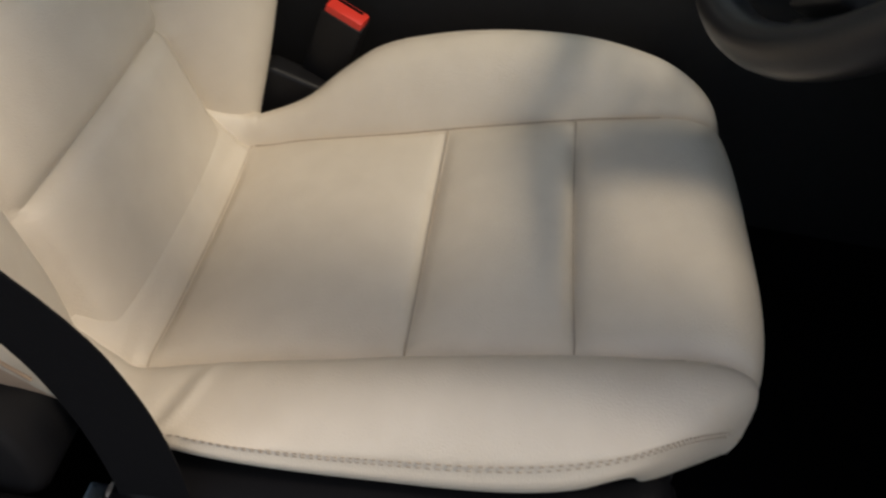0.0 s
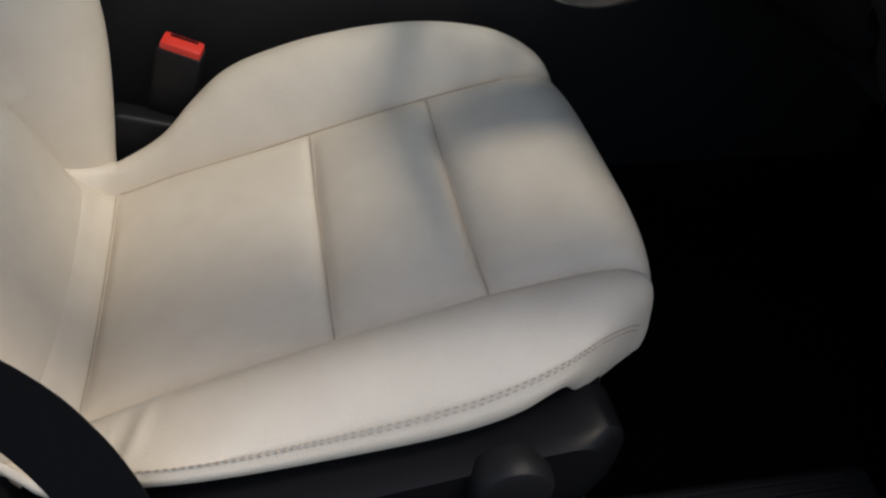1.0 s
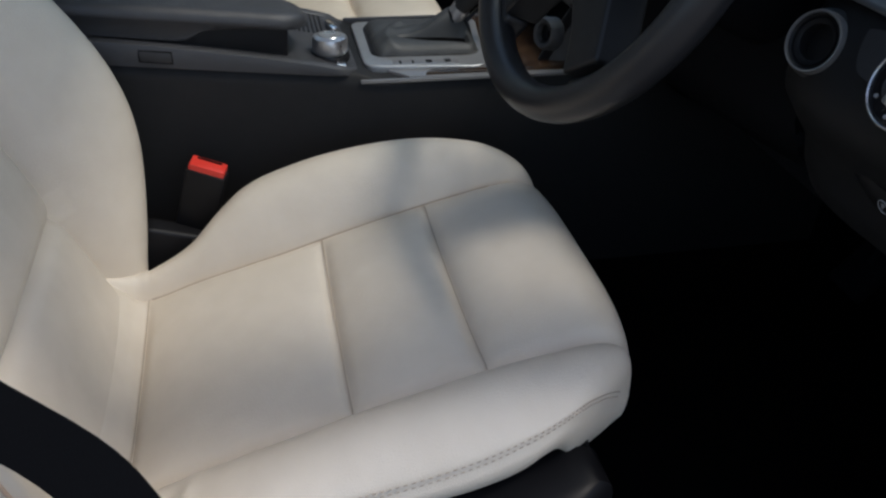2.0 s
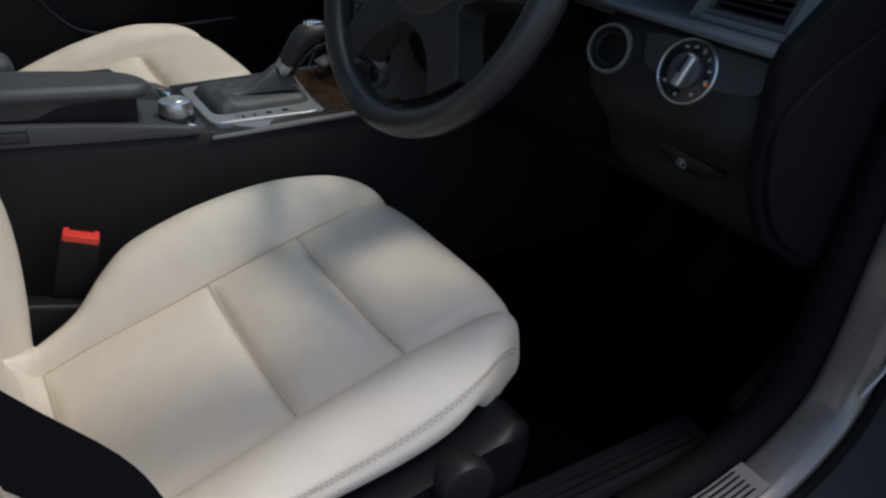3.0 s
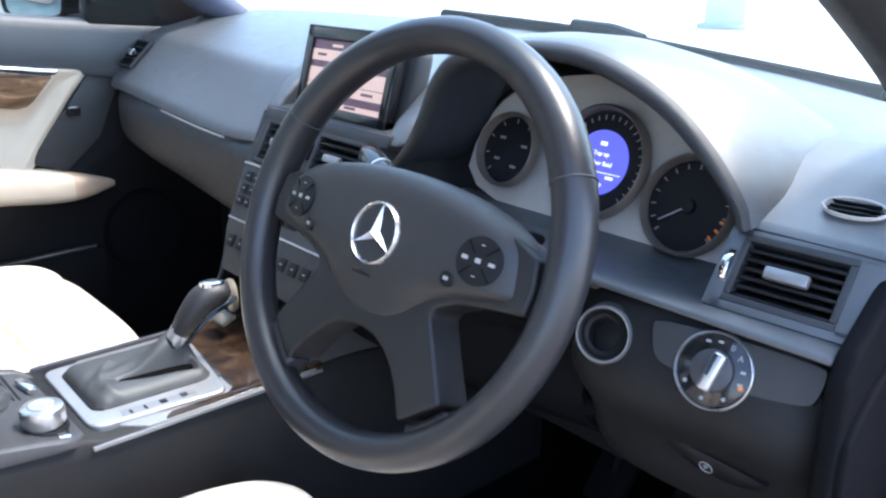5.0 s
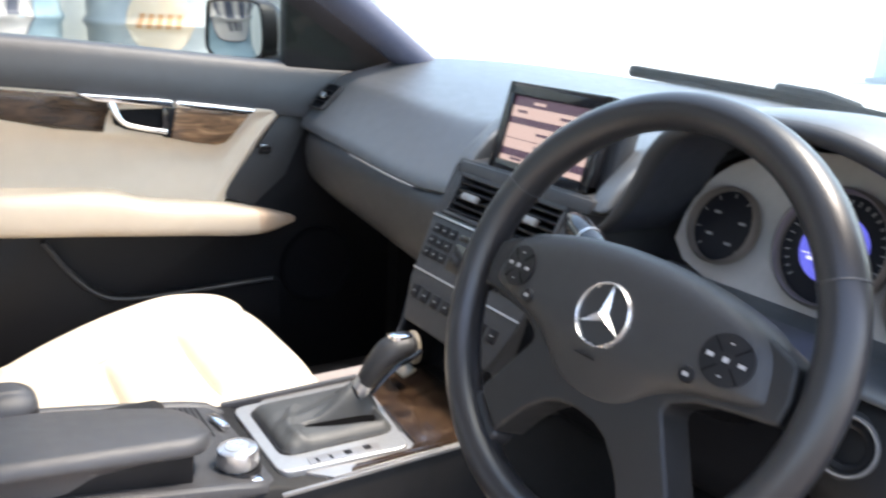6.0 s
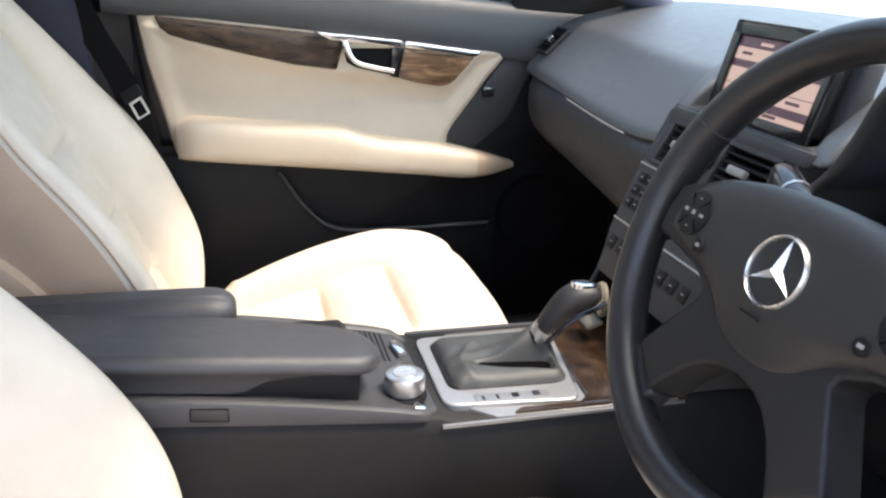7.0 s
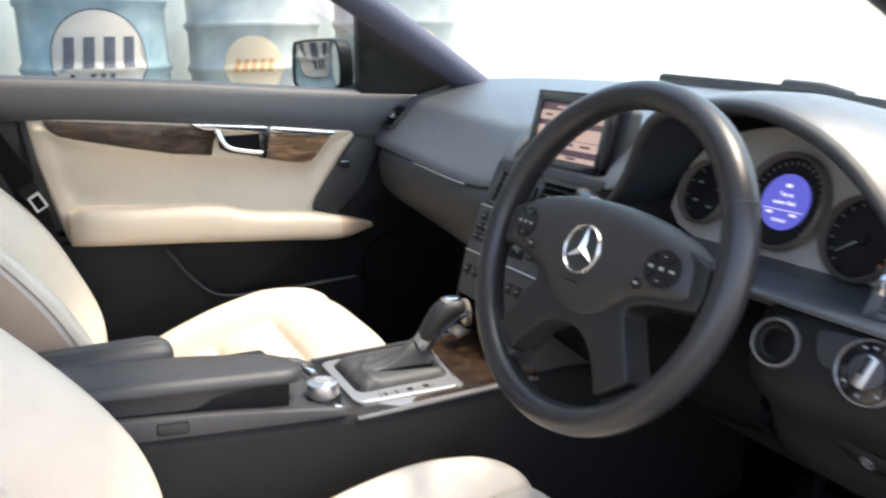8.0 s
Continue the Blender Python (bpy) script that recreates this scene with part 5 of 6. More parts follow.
# small demister outlets at both ends of the dash
def demister(x, y, z, rx, rz, round_shape):
    m = pose(x, y, z, rx, 0, rz)
    if round_shape:
        o = [(0.0250 * math.cos(w), 0.0130 * math.sin(w)) for w in np.linspace(0, 2 * math.pi, 33)[:-1]]
        i = [(0.0225 * math.cos(w), 0.0108 * math.sin(w)) for w in np.linspace(0, 2 * math.pi, 33)[:-1]]
    else:
        o = [(-0.034, -0.031), (0.028, -0.031), (0.034, 0.031), (-0.028, 0.031)]
        i = [(-0.030, -0.028), (0.026, -0.028), (0.030, 0.028), (-0.026, 0.028)]
    rim = part("demister_rim", moved(loft([[(p, q, 0.0) for p, q in o], [(p * 0.97, q * 0.97, 0.0022 if round_shape else 0.0045) for p, q in o], [(p, q, 0.0016 if round_shape else 0.004) for p, q in i], [(p, q, -0.01) for p, q in i]], cap=False), m), CLUSTER_GREY if round_shape else SOFT_BLACK, dash, "oval demister outlet" if round_shape else "small square demister outlet")
    part("opening", moved(domed(i, -0.004, -0.0045) if round_shape else domed(i, 0.0020, 0.0016), m), DEEP_BLACK, rim)
    for k in (-1, 0, 1):
        part("fin", m_box(m @ pose(0, k * (0.006 if round_shape else 0.013), 0.0 if round_shape else 0.004, 35), 0.018 if round_shape else 0.021, 0.0008, 0.004), HARD_BLACK, rim)
    if not round_shape:
        part("fin_tab", m_box(m @ pose(0.004, -0.002, 0.008), 0.008, 0.006, 0.005), CHROME, rim)


demister(0.648, 0.476, 0.9485, 24, 8, True)
demister(-0.688, 0.466, 0.9575, 46, 0, False)

# centre stack
STACK = pose(-0.02, 0.435, 0.93, 62, 0, 0)
part("stack_frame", moved(joined(prism([(-0.138, 0.004), (0.138, 0.004), (0.137, -0.016), (-0.138, -0.016)], "z", -0.07, 0.0, 0.004), prism([(-0.138, -0.081), (0.136, -0.081), (0.120, -0.18), (0.104, -0.236), (-0.094, -0.236), (-0.122, -0.18), (-0.138, -0.09)], "z", -0.07, 0.0, 0.004),
     box(-0.138, -0.119, -0.083, -0.014, -0.07, -0.001, 0.003), box(0.112, 0.137, -0.083, -0.014, -0.07, -0.001, 0.003), box(-0.018, 0.008, -0.083, -0.014, -0.07, -0.001, 0.003)), STACK), SOFT_BLACK, dash, "black centre stack")
slat_vent("centre_vent", STACK @ pose(-0.068, -0.0485, -0.001), 0.088, 0.052, 5, dash)
slat_vent("centre_vent", STACK @ pose(0.060, -0.0485, -0.001), 0.092, 0.052, 5, dash)
part("hazard_button", moved(box(-0.010, 0.010, -0.012, 0.012, -0.004, 0.003, 0.002), STACK @ pose(-0.005, -0.046, 0.001)), HARD_BLACK, dash)
part("trim_line", moved(box(-0.136, 0.134, -0.0875, -0.0850, -0.001, 0.0015, 0.0005), STACK), SATIN, dash, "satin line")
part("trim_line", moved(box(-0.124, 0.121, -0.167, -0.1645, -0.001, 0.0015, 0.0005), STACK), SATIN, dash, "satin line")
for c in (-0.112, -0.092, -0.072, 0.056, 0.078, 0.100):
    for r in (-0.103, -0.121, -0.139):
        b = part("radio_button", moved(box(-0.0085, 0.0085, -0.0070, 0.0070, -0.001, 0.0022, 0.0012), STACK @ pose(c, r, 0)), HARD_BLACK, dash)
        part("button_mark", moved(box(-0.0022, 0.0022, -0.0009, 0.0009, 0.0018, 0.0025, 0), STACK @ pose(c, r, 0)), DIM_MARK, b, smooth=0)
part("radio_slot", moved(box(-0.056, 0.040, -0.106, -0.098, -0.001, 0.0012, 0.0005), STACK), GLOSS_BLACK, dash)
part("radio_panel", moved(box(-0.056, 0.040, -0.150, -0.112, -0.001, 0.0015, 0.001), STACK), GLOSS_BLACK, dash)
for c in np.linspace(-0.095, 0.090, 8):
    b = part("climate_button", moved(box(-0.0085, 0.0085, -0.009, 0.009, -0.001, 0.0024, 0.0015), STACK @ pose(c, -0.195, 0)), HARD_BLACK, dash)
    part("button_mark", moved(box(-0.0026, 0.0026, -0.0008, 0.0008, 0.0020, 0.0027, 0), STACK @ pose(c, -0.195, 0)), DIM_MARK, b, smooth=0)
for side in (-1, 1):
    pts = [(-0.02 + side * x, y, z) for x, y, z in ((0.137, 0.43, 0.925), (0.137, 0.395, 0.85), (0.122, 0.355, 0.775), (0.10, 0.325, 0.715), (0.10, 0.29, 0.65))]
    ring = [[(x, y, z) for x, y, z in pts], [(x + side * 0.018, y + 0.05, z - 0.015) for x, y, z in pts], [(x + side * 0.02, 0.60, z - 0.02) for x, y, z in pts]]
    part("stack_cheek", sheet(ring, 0.006), SOFT_BLACK, dash)
# open tray under the stack with a beige flap and round lighter
part("cubby", moved(joined(box(-0.094, 0.104, -0.312, -0.235, -0.075, -0.07, 0), box(-0.096, -0.090, -0.312, -0.235, -0.075, -0.004, 0.001), box(0.098, 0.104, -0.312, -0.235, -0.075, -0.004, 0.001)), STACK), DEEP_BLACK, dash, "open dark tray")
part("cubby_flap", moved(box(-0.050, -0.014, -0.008, 0.014, -0.006, 0.0, 0.003), STACK @ pose(0, -0.292, 0.012, -40)), BEIGE, dash, "beige opened ashtray flap")
part("ashtray_ring", moved(lathe([(0.016, 0.0), (0.021, 0.0), (0.0225, 0.004), (0.021, 0.008), (0.016, 0.008), (0.015, 0.004), (0.016, 0.0)], pose(-0.043, 0.305, 0.708, 90, 0, -12), 32), Matrix()), BEIGE, dash, "round beige ashtray insert")

# navigation screen on its hinged lid
scr = thing("navigation_screen", (0, 0.45, 0.93), "raised navigation screen showing pale pink rows", "screen")
SM = pose(0.0, 0.457, 0.984, 75, 0, 0)
part("screen_bezel", moved(joined(box(-0.101, 0.101, 0.045, 0.064, -0.016, 0.0, 0.003), box(-0.101, 0.101, -0.060, -0.041, -0.016, 0.0, 0.003), box(-0.101, -0.084, -0.060, 0.064, -0.016, 0.0, 0.003), box(0.084, 0.101, -0.060, 0.064, -0.016, 0.0, 0.003), box(-0.1, 0.1, -0.059, 0.063, -0.016, -0.008, 0.002)), SM), GLOSS_BLACK, scr, "gloss black bezel")
part("display", moved(box(-0.085, 0.085, -0.042, 0.046, -0.009, -0.004, 0), SM), PURPLE_GLOW, scr, "lit colour display", smooth=0)
for v0, v1 in ((0.018, 0.034), (-0.010, 0.010), (-0.024, -0.010), (-0.041, -0.033)):
    part("menu_bar", moved(box(-0.084, 0.084, v0, v1 - 0.001, -0.0045, -0.0036, 0), SM), PINK_GLOW, scr, "pale pink menu row", smooth=0)
for u, v, w in ((-0.03, 0.039, 0.012), (-0.062, 0.026, 0.010), (0.03, 0.026, 0.014), (-0.01, 0.0, 0.012), (0.0, -0.017, 0.02), (0.05, -0.017, 0.012), (-0.05, -0.037, 0.012), (0.02, -0.037, 0.012)):
    part("screen_text", moved(box(u - w, u + w, v - 0.0018, v + 0.0018, -0.0037, -0.0032, 0), SM), PURPLE_GLOW if v < 0.035 else PINK_GLOW, scr, smooth=0)
part("lid", moved(box(-0.112, 0.118, -0.055, 0.050, -0.045, -0.020, 0.010, 3), SM), SOFT_BLACK, scr, "black hinged lid")
part("shelf", prism([(0.425, 0.915), (0.432, 0.930), (0.50, 0.935), (0.50, 0.90)], "x", -0.15, 0.128, 0.004), SOFT_BLACK, scr, "black screen shelf")
for side in (-1, 1):
    part("cheek", prism([(0.43, 0.918), (0.45, 0.945), (0.50, 0.985), (0.58, 1.005), (0.58, 0.92)], "x", -0.012 + side * 0.142 - 0.016, -0.012 + side * 0.142 + 0.016, 0.008, 3), PAD_BLACK, scr)

# instrument cluster below its hood
clu = thing("instrument_cluster", (0.38, 0.49, 0.87), "three round dials in a grey panel below a hood", "dials")
GM = pose(0.38, 0.489, 0.926, 70, 0, 0)
PANEL = smooth_poly([(-0.185, -0.062), (0.165, -0.066), (0.190, -0.035), (0.175, 0.035), (0.11, 0.085), (0.0, 0.108), (-0.12, 0.09), (-0.18, 0.04)], 2)
part("panel", moved(domed(PANEL, -0.016, -0.014, back=-0.03), GM), CLUSTER_GREY, clu, "grey metallic dial panel")
HOOD = [(0.150, 0.900), (0.176, 0.925), (0.200, 0.962), (0.222, 1.004), (0.258, 1.032), (0.334, 1.045), (0.40, 1.046), (0.455, 1.034), (0.505, 1.012), (0.546, 0.982), (0.580, 0.948), (0.590, 0.928)]
HOOD = smooth_path(HOOD, 44)
hc = (0.38, 0.93)


def hood_ring(y, kx, kz, dz=0.0):
    out = []
    for x, z in HOOD:
        k = kx if x < hc[0] or kx < 1 else 1 + (kx - 1) * (0.25 + 0.75 * max(0.0, min(1.0, (z - 0.935) / 0.08)))
        out.append((hc[0] + (x - hc[0]) * k, y, hc[1] + (z - hc[1]) * kz + dz))
    return out


part("hood_lining", loft([hood_ring(0.515, 0.93, 0.90), hood_ring(0.46, 0.945, 0.925), hood_ring(0.426, 0.955, 0.935)], closed=False, cap=False), HOOD_BLACK, clu, "black hood lining", smooth=50)
# same skin as the hood, coloured darker for the shade on its rear face
part("hood_lip", loft([hood_ring(0.428, 0.952, 0.933), hood_ring(0.420, 0.962, 0.945), hood_ring(0.416, 0.985, 0.985), hood_ring(0.416, 1.02, 1.03), hood_ring(0.420, 1.045, 1.07), hood_ring(0.427, 1.052, 1.085)], closed=False, cap=False), SOFT_BLACK, clu, "padded hood edge, coloured dark for its shaded facing", smooth=60)
part("hood", loft([hood_ring(0.425, 1.048, 1.075), hood_ring(0.430, 1.058, 1.09, 0.001), hood_ring(0.445, 1.075, 1.105, 0.002), hood_ring(0.48, 1.105, 1.12, 0.002), hood_ring(0.53, 1.14, 1.10), hood_ring(0.60, 1.17, 0.97), hood_ring(0.68, 1.19, 0.6)], closed=False, cap=False), PAD_BLACK, clu, "grained dark grey hood", smooth=50)


def dial(u, v, r, ticks, needle, label):
    m = GM @ pose(u, v, 0)
    d = part("dial", moved(lathe([(0.0, -0.006), (r * 0.97, -0.006), (r * 0.97, -0.010)], Matrix(), 48), m), DIAL, clu, label)
    part("ring", moved(lathe([(r * 0.96, -0.006), (r * 0.965, 0.004), (r * 1.0, 0.007), (r * 1.05, 0.004), (r * 1.06, -0.006)], Matrix(), 48), m), TINTED_SATIN, d, "satin ring tinted by a warm reflection")
    for k in range(ticks):
        w = radians(225 - 270 * k / (ticks - 1))
        part("tick", moved(box(-0.0006, 0.0006, -0.0024, 0.0024, -0.0061, -0.0055, 0), m @ pose(0.84 * r * math.cos(w), 0.84 * r * math.sin(w), 0, 0, 0, math.degrees(w) - 90)), DIM_MARK, d, smooth=0)
    if needle is not None:
        w = radians(needle)
        part("needle", moved(box(-0.0008, 0.0008, 0.0, 0.72 * r, -0.004, -0.003, 0.0003), m @ pose(0, 0, 0, 0, 0, needle - 90)), DIM_MARK, d)
        part("needle_cap", moved(lathe([(0.0, -0.002), (0.006, -0.002), (0.007, -0.005)], Matrix(), 20), m), HARD_BLACK, d)
    return d, m


dial(-0.117, 0.004, 0.040, 9, None, "small black clock dial")
for w in (20, 140, 215, 300):
    part("clock_mark", moved(box(-0.004, 0.004, -0.0015, 0.0015, -0.006, -0.0053, 0), GM @ pose(-0.117 + 0.020 * math.cos(radians(w)), 0.004 + 0.020 * math.sin(radians(w)), 0)), DIM_MARK, clu, smooth=0)
big, bmx = dial(0.006, 0.012, 0.056, 27, None, "large black speedometer dial")
part("display_disc", moved(lathe([(0.0, -0.004), (0.0335, -0.004), (0.0335, -0.007)], Matrix(), 48), bmx), BLUE_GLOW, big, "blue lit display")
part("display_line", moved(box(-0.029, 0.029, -0.0102, -0.0094, -0.004, -0.0034, 0), bmx), TEXT_GLOW, big, smooth=0)
lettering("display_text", "Top up", 0.0066, bmx @ pose(0, 0.009, -0.0036), TEXT_GLOW, big)
lettering("display_text", "washer fluid", 0.0066, bmx @ pose(0, -0.001, -0.0036), TEXT_GLOW, big)
part("washer_symbol", moved(box(-0.004, 0.004, 0.0175, 0.0215, -0.004, -0.0034, 0), bmx), TEXT_GLOW, big, smooth=0)
for u in (-0.017, 0.017):
    part("display_value", moved(box(u - 0.0045, u + 0.0045, -0.0155, -0.0125, -0.004, -0.0034, 0), bmx), TEXT_GLOW, big, smooth=0)
lettering("display_text", "P R N D", 0.0058, bmx @ pose(0.0, -0.0225, -0.0036), TEXT_GLOW, big)
rev, rmx = dial(0.117, -0.010, 0.045, 15, 215, "black rev counter dial")
for k in range(3):
    w = radians(-12 - 14 * k)
    part("red_zone", moved(box(-0.0012, 0.0012, -0.0032, 0.0032, -0.0055, -0.0050, 0), rmx @ pose(0.84 * 0.045 * math.cos(w), 0.84 * 0.045 * math.sin(w), 0, 0, 0, math.degrees(w) - 90)), ORANGE_MARK, rev, smooth=0)

# driver's lower dash: ledge, switch panel, knee panel and end cap
part("ledge", prism([(0.455, 0.868), (0.40, 0.8705), (0.382, 0.8705), (0.374, 0.867), (0.373, 0.8625), (0.379, 0.8600), (0.46, 0.855)], "x", 0.17, 0.690, 0.004, 3), PAD_BLACK, dash, "dark grey dash ledge")
part("cluster_apron", prism([(0.50, 0.871), (0.474, 0.869), (0.435, 0.868), (0.388, 0.862), (0.385, 0.852), (0.50, 0.852)], "x", 0.19, 0.575, 0.004, 3), PAD_BLACK, dash, "dark grey apron below the dials")
part("vent_step", prism([(0.50, 0.925), (0.445, 0.922), (0.400, 0.877), (0.392, 0.865), (0.50, 0.865)], "x", 0.5735, 0.5795, 0.002), SOFT_BLACK, dash)
rows = []
for x in np.linspace(0.40, 0.695, 24):
    bend = table(x, [(0.40, 0.09), (0.44, 0.05), (0.47, 0.008), (0.52, -0.006), (0.60, 0.0), (0.66, 0.004), (0.695, 0.03)])
    low = table(x, [(0.44, 0.70), (0.5, 0.685), (0.6, 0.678), (0.66, 0.68), (0.695, 0.69)])
    rows.append([(x, 0.40 + bend, 0.864), (x, 0.386 + bend, 0.8592), (x, 0.381 + bend, 0.8500), (x, 0.3705 + bend, 0.826), (x, 0.3630 + bend, 0.806), (x, 0.3605 + bend, 0.792), (x, 0.3640 + bend, 0.777), (x, 0.3800 + bend, 0.755), (x, 0.3965 + bend, 0.734), (x, 0.404 + bend, 0.708), (x, 0.412 + bend, low + 0.005), (x, 0.45 + bend, low - 0.02), (x, 0.60, low - 0.03)])
part("knee_panel", sheet(rows, 0.006), CONSOLE_BLACK, dash, "black lower dash panel", smooth=60)
KP = pose(0.607, 0.3690, 0.829, 68, 0, 9) @ Matrix.Diagonal((0.875, 0.875, 1.0, 1.0))
PLATE = [(-0.062, 0.033), (0.086, 0.030), (0.090, 0.022), (0.086, -0.002), (0.078, -0.007), (0.030, -0.012), (-0.040, -0.010), (-0.056, -0.004), (-0.064, 0.020)]
part("switch_plate", moved(domed(smooth_poly(PLATE, 2), 0.0020, 0.0026, back=-0.010, centre=(0.010, 0.010)), KP), AIRBAG_BLACK, dash, "black switch plate")
ls = part("light_switch", moved(lathe([(0.0, 0.004), (0.030, 0.004), (0.0325, 0.003), (0.0325, -0.004)], Matrix(), 48), KP), GLOSS_BLACK, dash, "rotary light switch")
part("switch_ring", moved(lathe([(0.0328, 0.0), (0.0328, 0.0045), (0.0338, 0.0055), (0.0350, 0.0045), (0.0354, -0.003)], Matrix(), 48), KP), SATIN, ls, "chrome ring")
part("switch_knob", moved(lathe([(0.0, 0.010), (0.0165, 0.010), (0.0185, 0.009), (0.0195, 0.003)], Matrix(), 40), KP), LID_BLACK, ls, "grey rotary knob")
part("switch_grip", moved(box(-0.0035, 0.0085, -0.0180, 0.0180, 0.005, 0.0160, 0.0035, 3), KP @ pose(0, 0, 0, 0, 0, -14)), SATIN, ls, "satin grip bar")
part("grip_mark", moved(box(-0.0018, 0.0018, -0.004, 0.016, 0.0160, 0.0170, 0), KP @ pose(0, 0, 0, 0, 0, -14)), GLOSS_BLACK, ls, smooth=0)
for w, txt in ((62, "0"), (38, "A")):
    lettering("switch_text", txt, 0.0075, KP @ pose(0.0265 * math.cos(radians(w)), 0.0265 * math.sin(radians(w)), 0.0042), DIM_MARK, ls)
for w in (112, 88, 12, -12):
    part("switch_mark", moved(box(-0.0022, 0.0022, -0.0012, 0.0012, 0.0038, 0.0046, 0), KP @ pose(0.0262 * math.cos(radians(w)), 0.0262 * math.sin(radians(w)), 0)), DIM_MARK, ls, smooth=0)
part("lamp_mark", moved(lathe([(0.0, 0.0048), (0.0022, 0.0046), (0.0022, 0.0036)], pose(0.0265, -0.008, 0), 16), KP), ORANGE_MARK, ls, "orange lamp mark")
for w in (215, 262, 305):
    part("fog_mark", moved(lathe([(0.0, 0.0050), (0.0018, 0.0048), (0.0021, 0.0036)], pose(0.0262 * math.cos(radians(w)), 0.0262 * math.sin(radians(w)), 0), 16), KP), DIM_MARK, ls, "pale round mark")
IG = pose(0.509, 0.359, 0.828, 70, 0, 14) @ Matrix.Diagonal((0.89, 0.89, 1.0, 1.0))
ig = part("ignition_switch", moved(lathe([(0.0, -0.012), (0.019, -0.012), (0.0205, 0.002)], Matrix(), 40), IG), DEEP_BLACK, dash, "round ignition switch")
part("ignition_collar", moved(lathe([(0.0155, -0.011), (0.0160, -0.001), (0.0185, 0.0005), (0.0215, 0.0005), (0.0240, 0.003), (0.0248, 0.002)], Matrix(), 44), IG), HARD_BLACK, ig)
part("ignition_ring", moved(lathe([(0.0244, 0.002), (0.0252, 0.0042), (0.0266, 0.0042), (0.0275, 0.002), (0.0278, -0.010)], Matrix(), 44), IG), DARK_SATIN, ig, "thin satin ring")
part("ignition_slot", moved(box(-0.004, 0.004, -0.009, 0.009, -0.013, -0.009, 0.002), IG), HARD_BLACK, ig)
part("ignition_boss", moved(lathe([(0.0275, -0.004), (0.031, -0.007), (0.035, -0.030)], Matrix(), 44), IG), SOFT_BLACK, ig)
PB = pose(0.601, 0.3935, 0.734, 112, 0, 0)
pb = part("parking_brake_release", moved(domed(smooth_poly([(-0.049, 0.015), (0.053, 0.010), (0.047, -0.004), (0.010, -0.013), (-0.022, -0.009)], 1), 0.003, 0.006, back=-0.004), PB), HARD_BLACK, dash, "black parking brake release handle")
part("release_ring", moved(lathe([(0.0054, 0.0056), (0.0054, 0.0066), (0.0061, 0.0066), (0.0061, 0.0056)], Matrix(), 24), PB), DIM_MARK, pb)
lettering("release_text", "P", 0.0080, PB @ pose(0, 0, 0.0064), DIM_MARK, pb)
END = [(0.375, 0.875), (0.365, 0.855), (0.368, 0.75), (0.40, 0.685), (0.47, 0.64), (0.56, 0.615), (0.70, 0.62), (0.74, 0.90), (0.66, 0.99), (0.52, 0.955), (0.44, 0.925)]
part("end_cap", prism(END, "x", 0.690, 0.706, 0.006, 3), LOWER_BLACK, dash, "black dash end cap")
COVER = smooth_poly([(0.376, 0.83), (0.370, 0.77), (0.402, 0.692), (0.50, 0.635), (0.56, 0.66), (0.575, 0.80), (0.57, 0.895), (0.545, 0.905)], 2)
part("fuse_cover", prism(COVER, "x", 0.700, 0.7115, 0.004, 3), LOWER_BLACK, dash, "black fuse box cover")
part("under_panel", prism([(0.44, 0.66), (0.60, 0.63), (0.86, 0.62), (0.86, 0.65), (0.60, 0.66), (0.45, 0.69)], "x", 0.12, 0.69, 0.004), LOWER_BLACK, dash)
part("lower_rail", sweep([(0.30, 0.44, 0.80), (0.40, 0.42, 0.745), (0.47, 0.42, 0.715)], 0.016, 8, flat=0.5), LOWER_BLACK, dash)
# pedals coloured near black, as the footwell's shade would hide them
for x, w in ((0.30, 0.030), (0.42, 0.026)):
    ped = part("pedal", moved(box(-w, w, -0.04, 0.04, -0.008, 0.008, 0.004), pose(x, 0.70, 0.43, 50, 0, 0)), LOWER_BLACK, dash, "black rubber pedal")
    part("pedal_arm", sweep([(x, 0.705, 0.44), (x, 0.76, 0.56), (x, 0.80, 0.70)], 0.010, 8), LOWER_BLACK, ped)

# ---- steering wheel ----
sw = thing("steering_wheel", (0.382, 0.232, 0.908), "black leather four-spoke steering wheel with a chrome emblem", "steering wheel")
SW = pose(0.382, 0.232, 0.908, 67, 0, 4.1)
R, r = 0.1728, 0.0165
rings = []
for i in range(96):
    w = 2 * math.pi * i / 96
    ring = []
    # thicker grips at ten to two and a quarter to four
    fat = 1 + 0.06 * (groove(math.cos(w) - 0.75, 0.3) + groove(math.cos(w) + 0.75, 0.3)) * (math.sin(w) > 0)
    for k in range(18):
        q = 2 * math.pi * k / 18
        rad = R + r * 0.93 * fat * math.cos(q)
        ring.append(SW @ Vector((rad * math.cos(w), rad * math.sin(w), r * 1.08 * fat * math.sin(q))))
    rings.append(ring)
rim = part("rim", welded(loft(rings + [rings[0]], cap=False)), WHEEL_LEATHER, sw, "black leather rim")
for deg in (26, 152):
    w = radians(deg)
    c = [SW @ Vector(((R + 1.005 * r * 0.99 * math.cos(q)) * math.cos(w), (R + 1.005 * r * 0.99 * math.cos(q)) * math.sin(w), r * 1.13 * math.sin(q))) for q in np.linspace(0, 2 * math.pi, 21)[:-1]]
    part("rim_seam", sweep(c, 0.0006, 5, closed=True), LID_BLACK, rim, "fine rim seam")
HUB = SW @ pose(0.003, 0.0, -0.008, 0, 0, -1.9)


def mirrored(half):
    return half + [(-x, y) for x, y in half[-2:0:-1]]


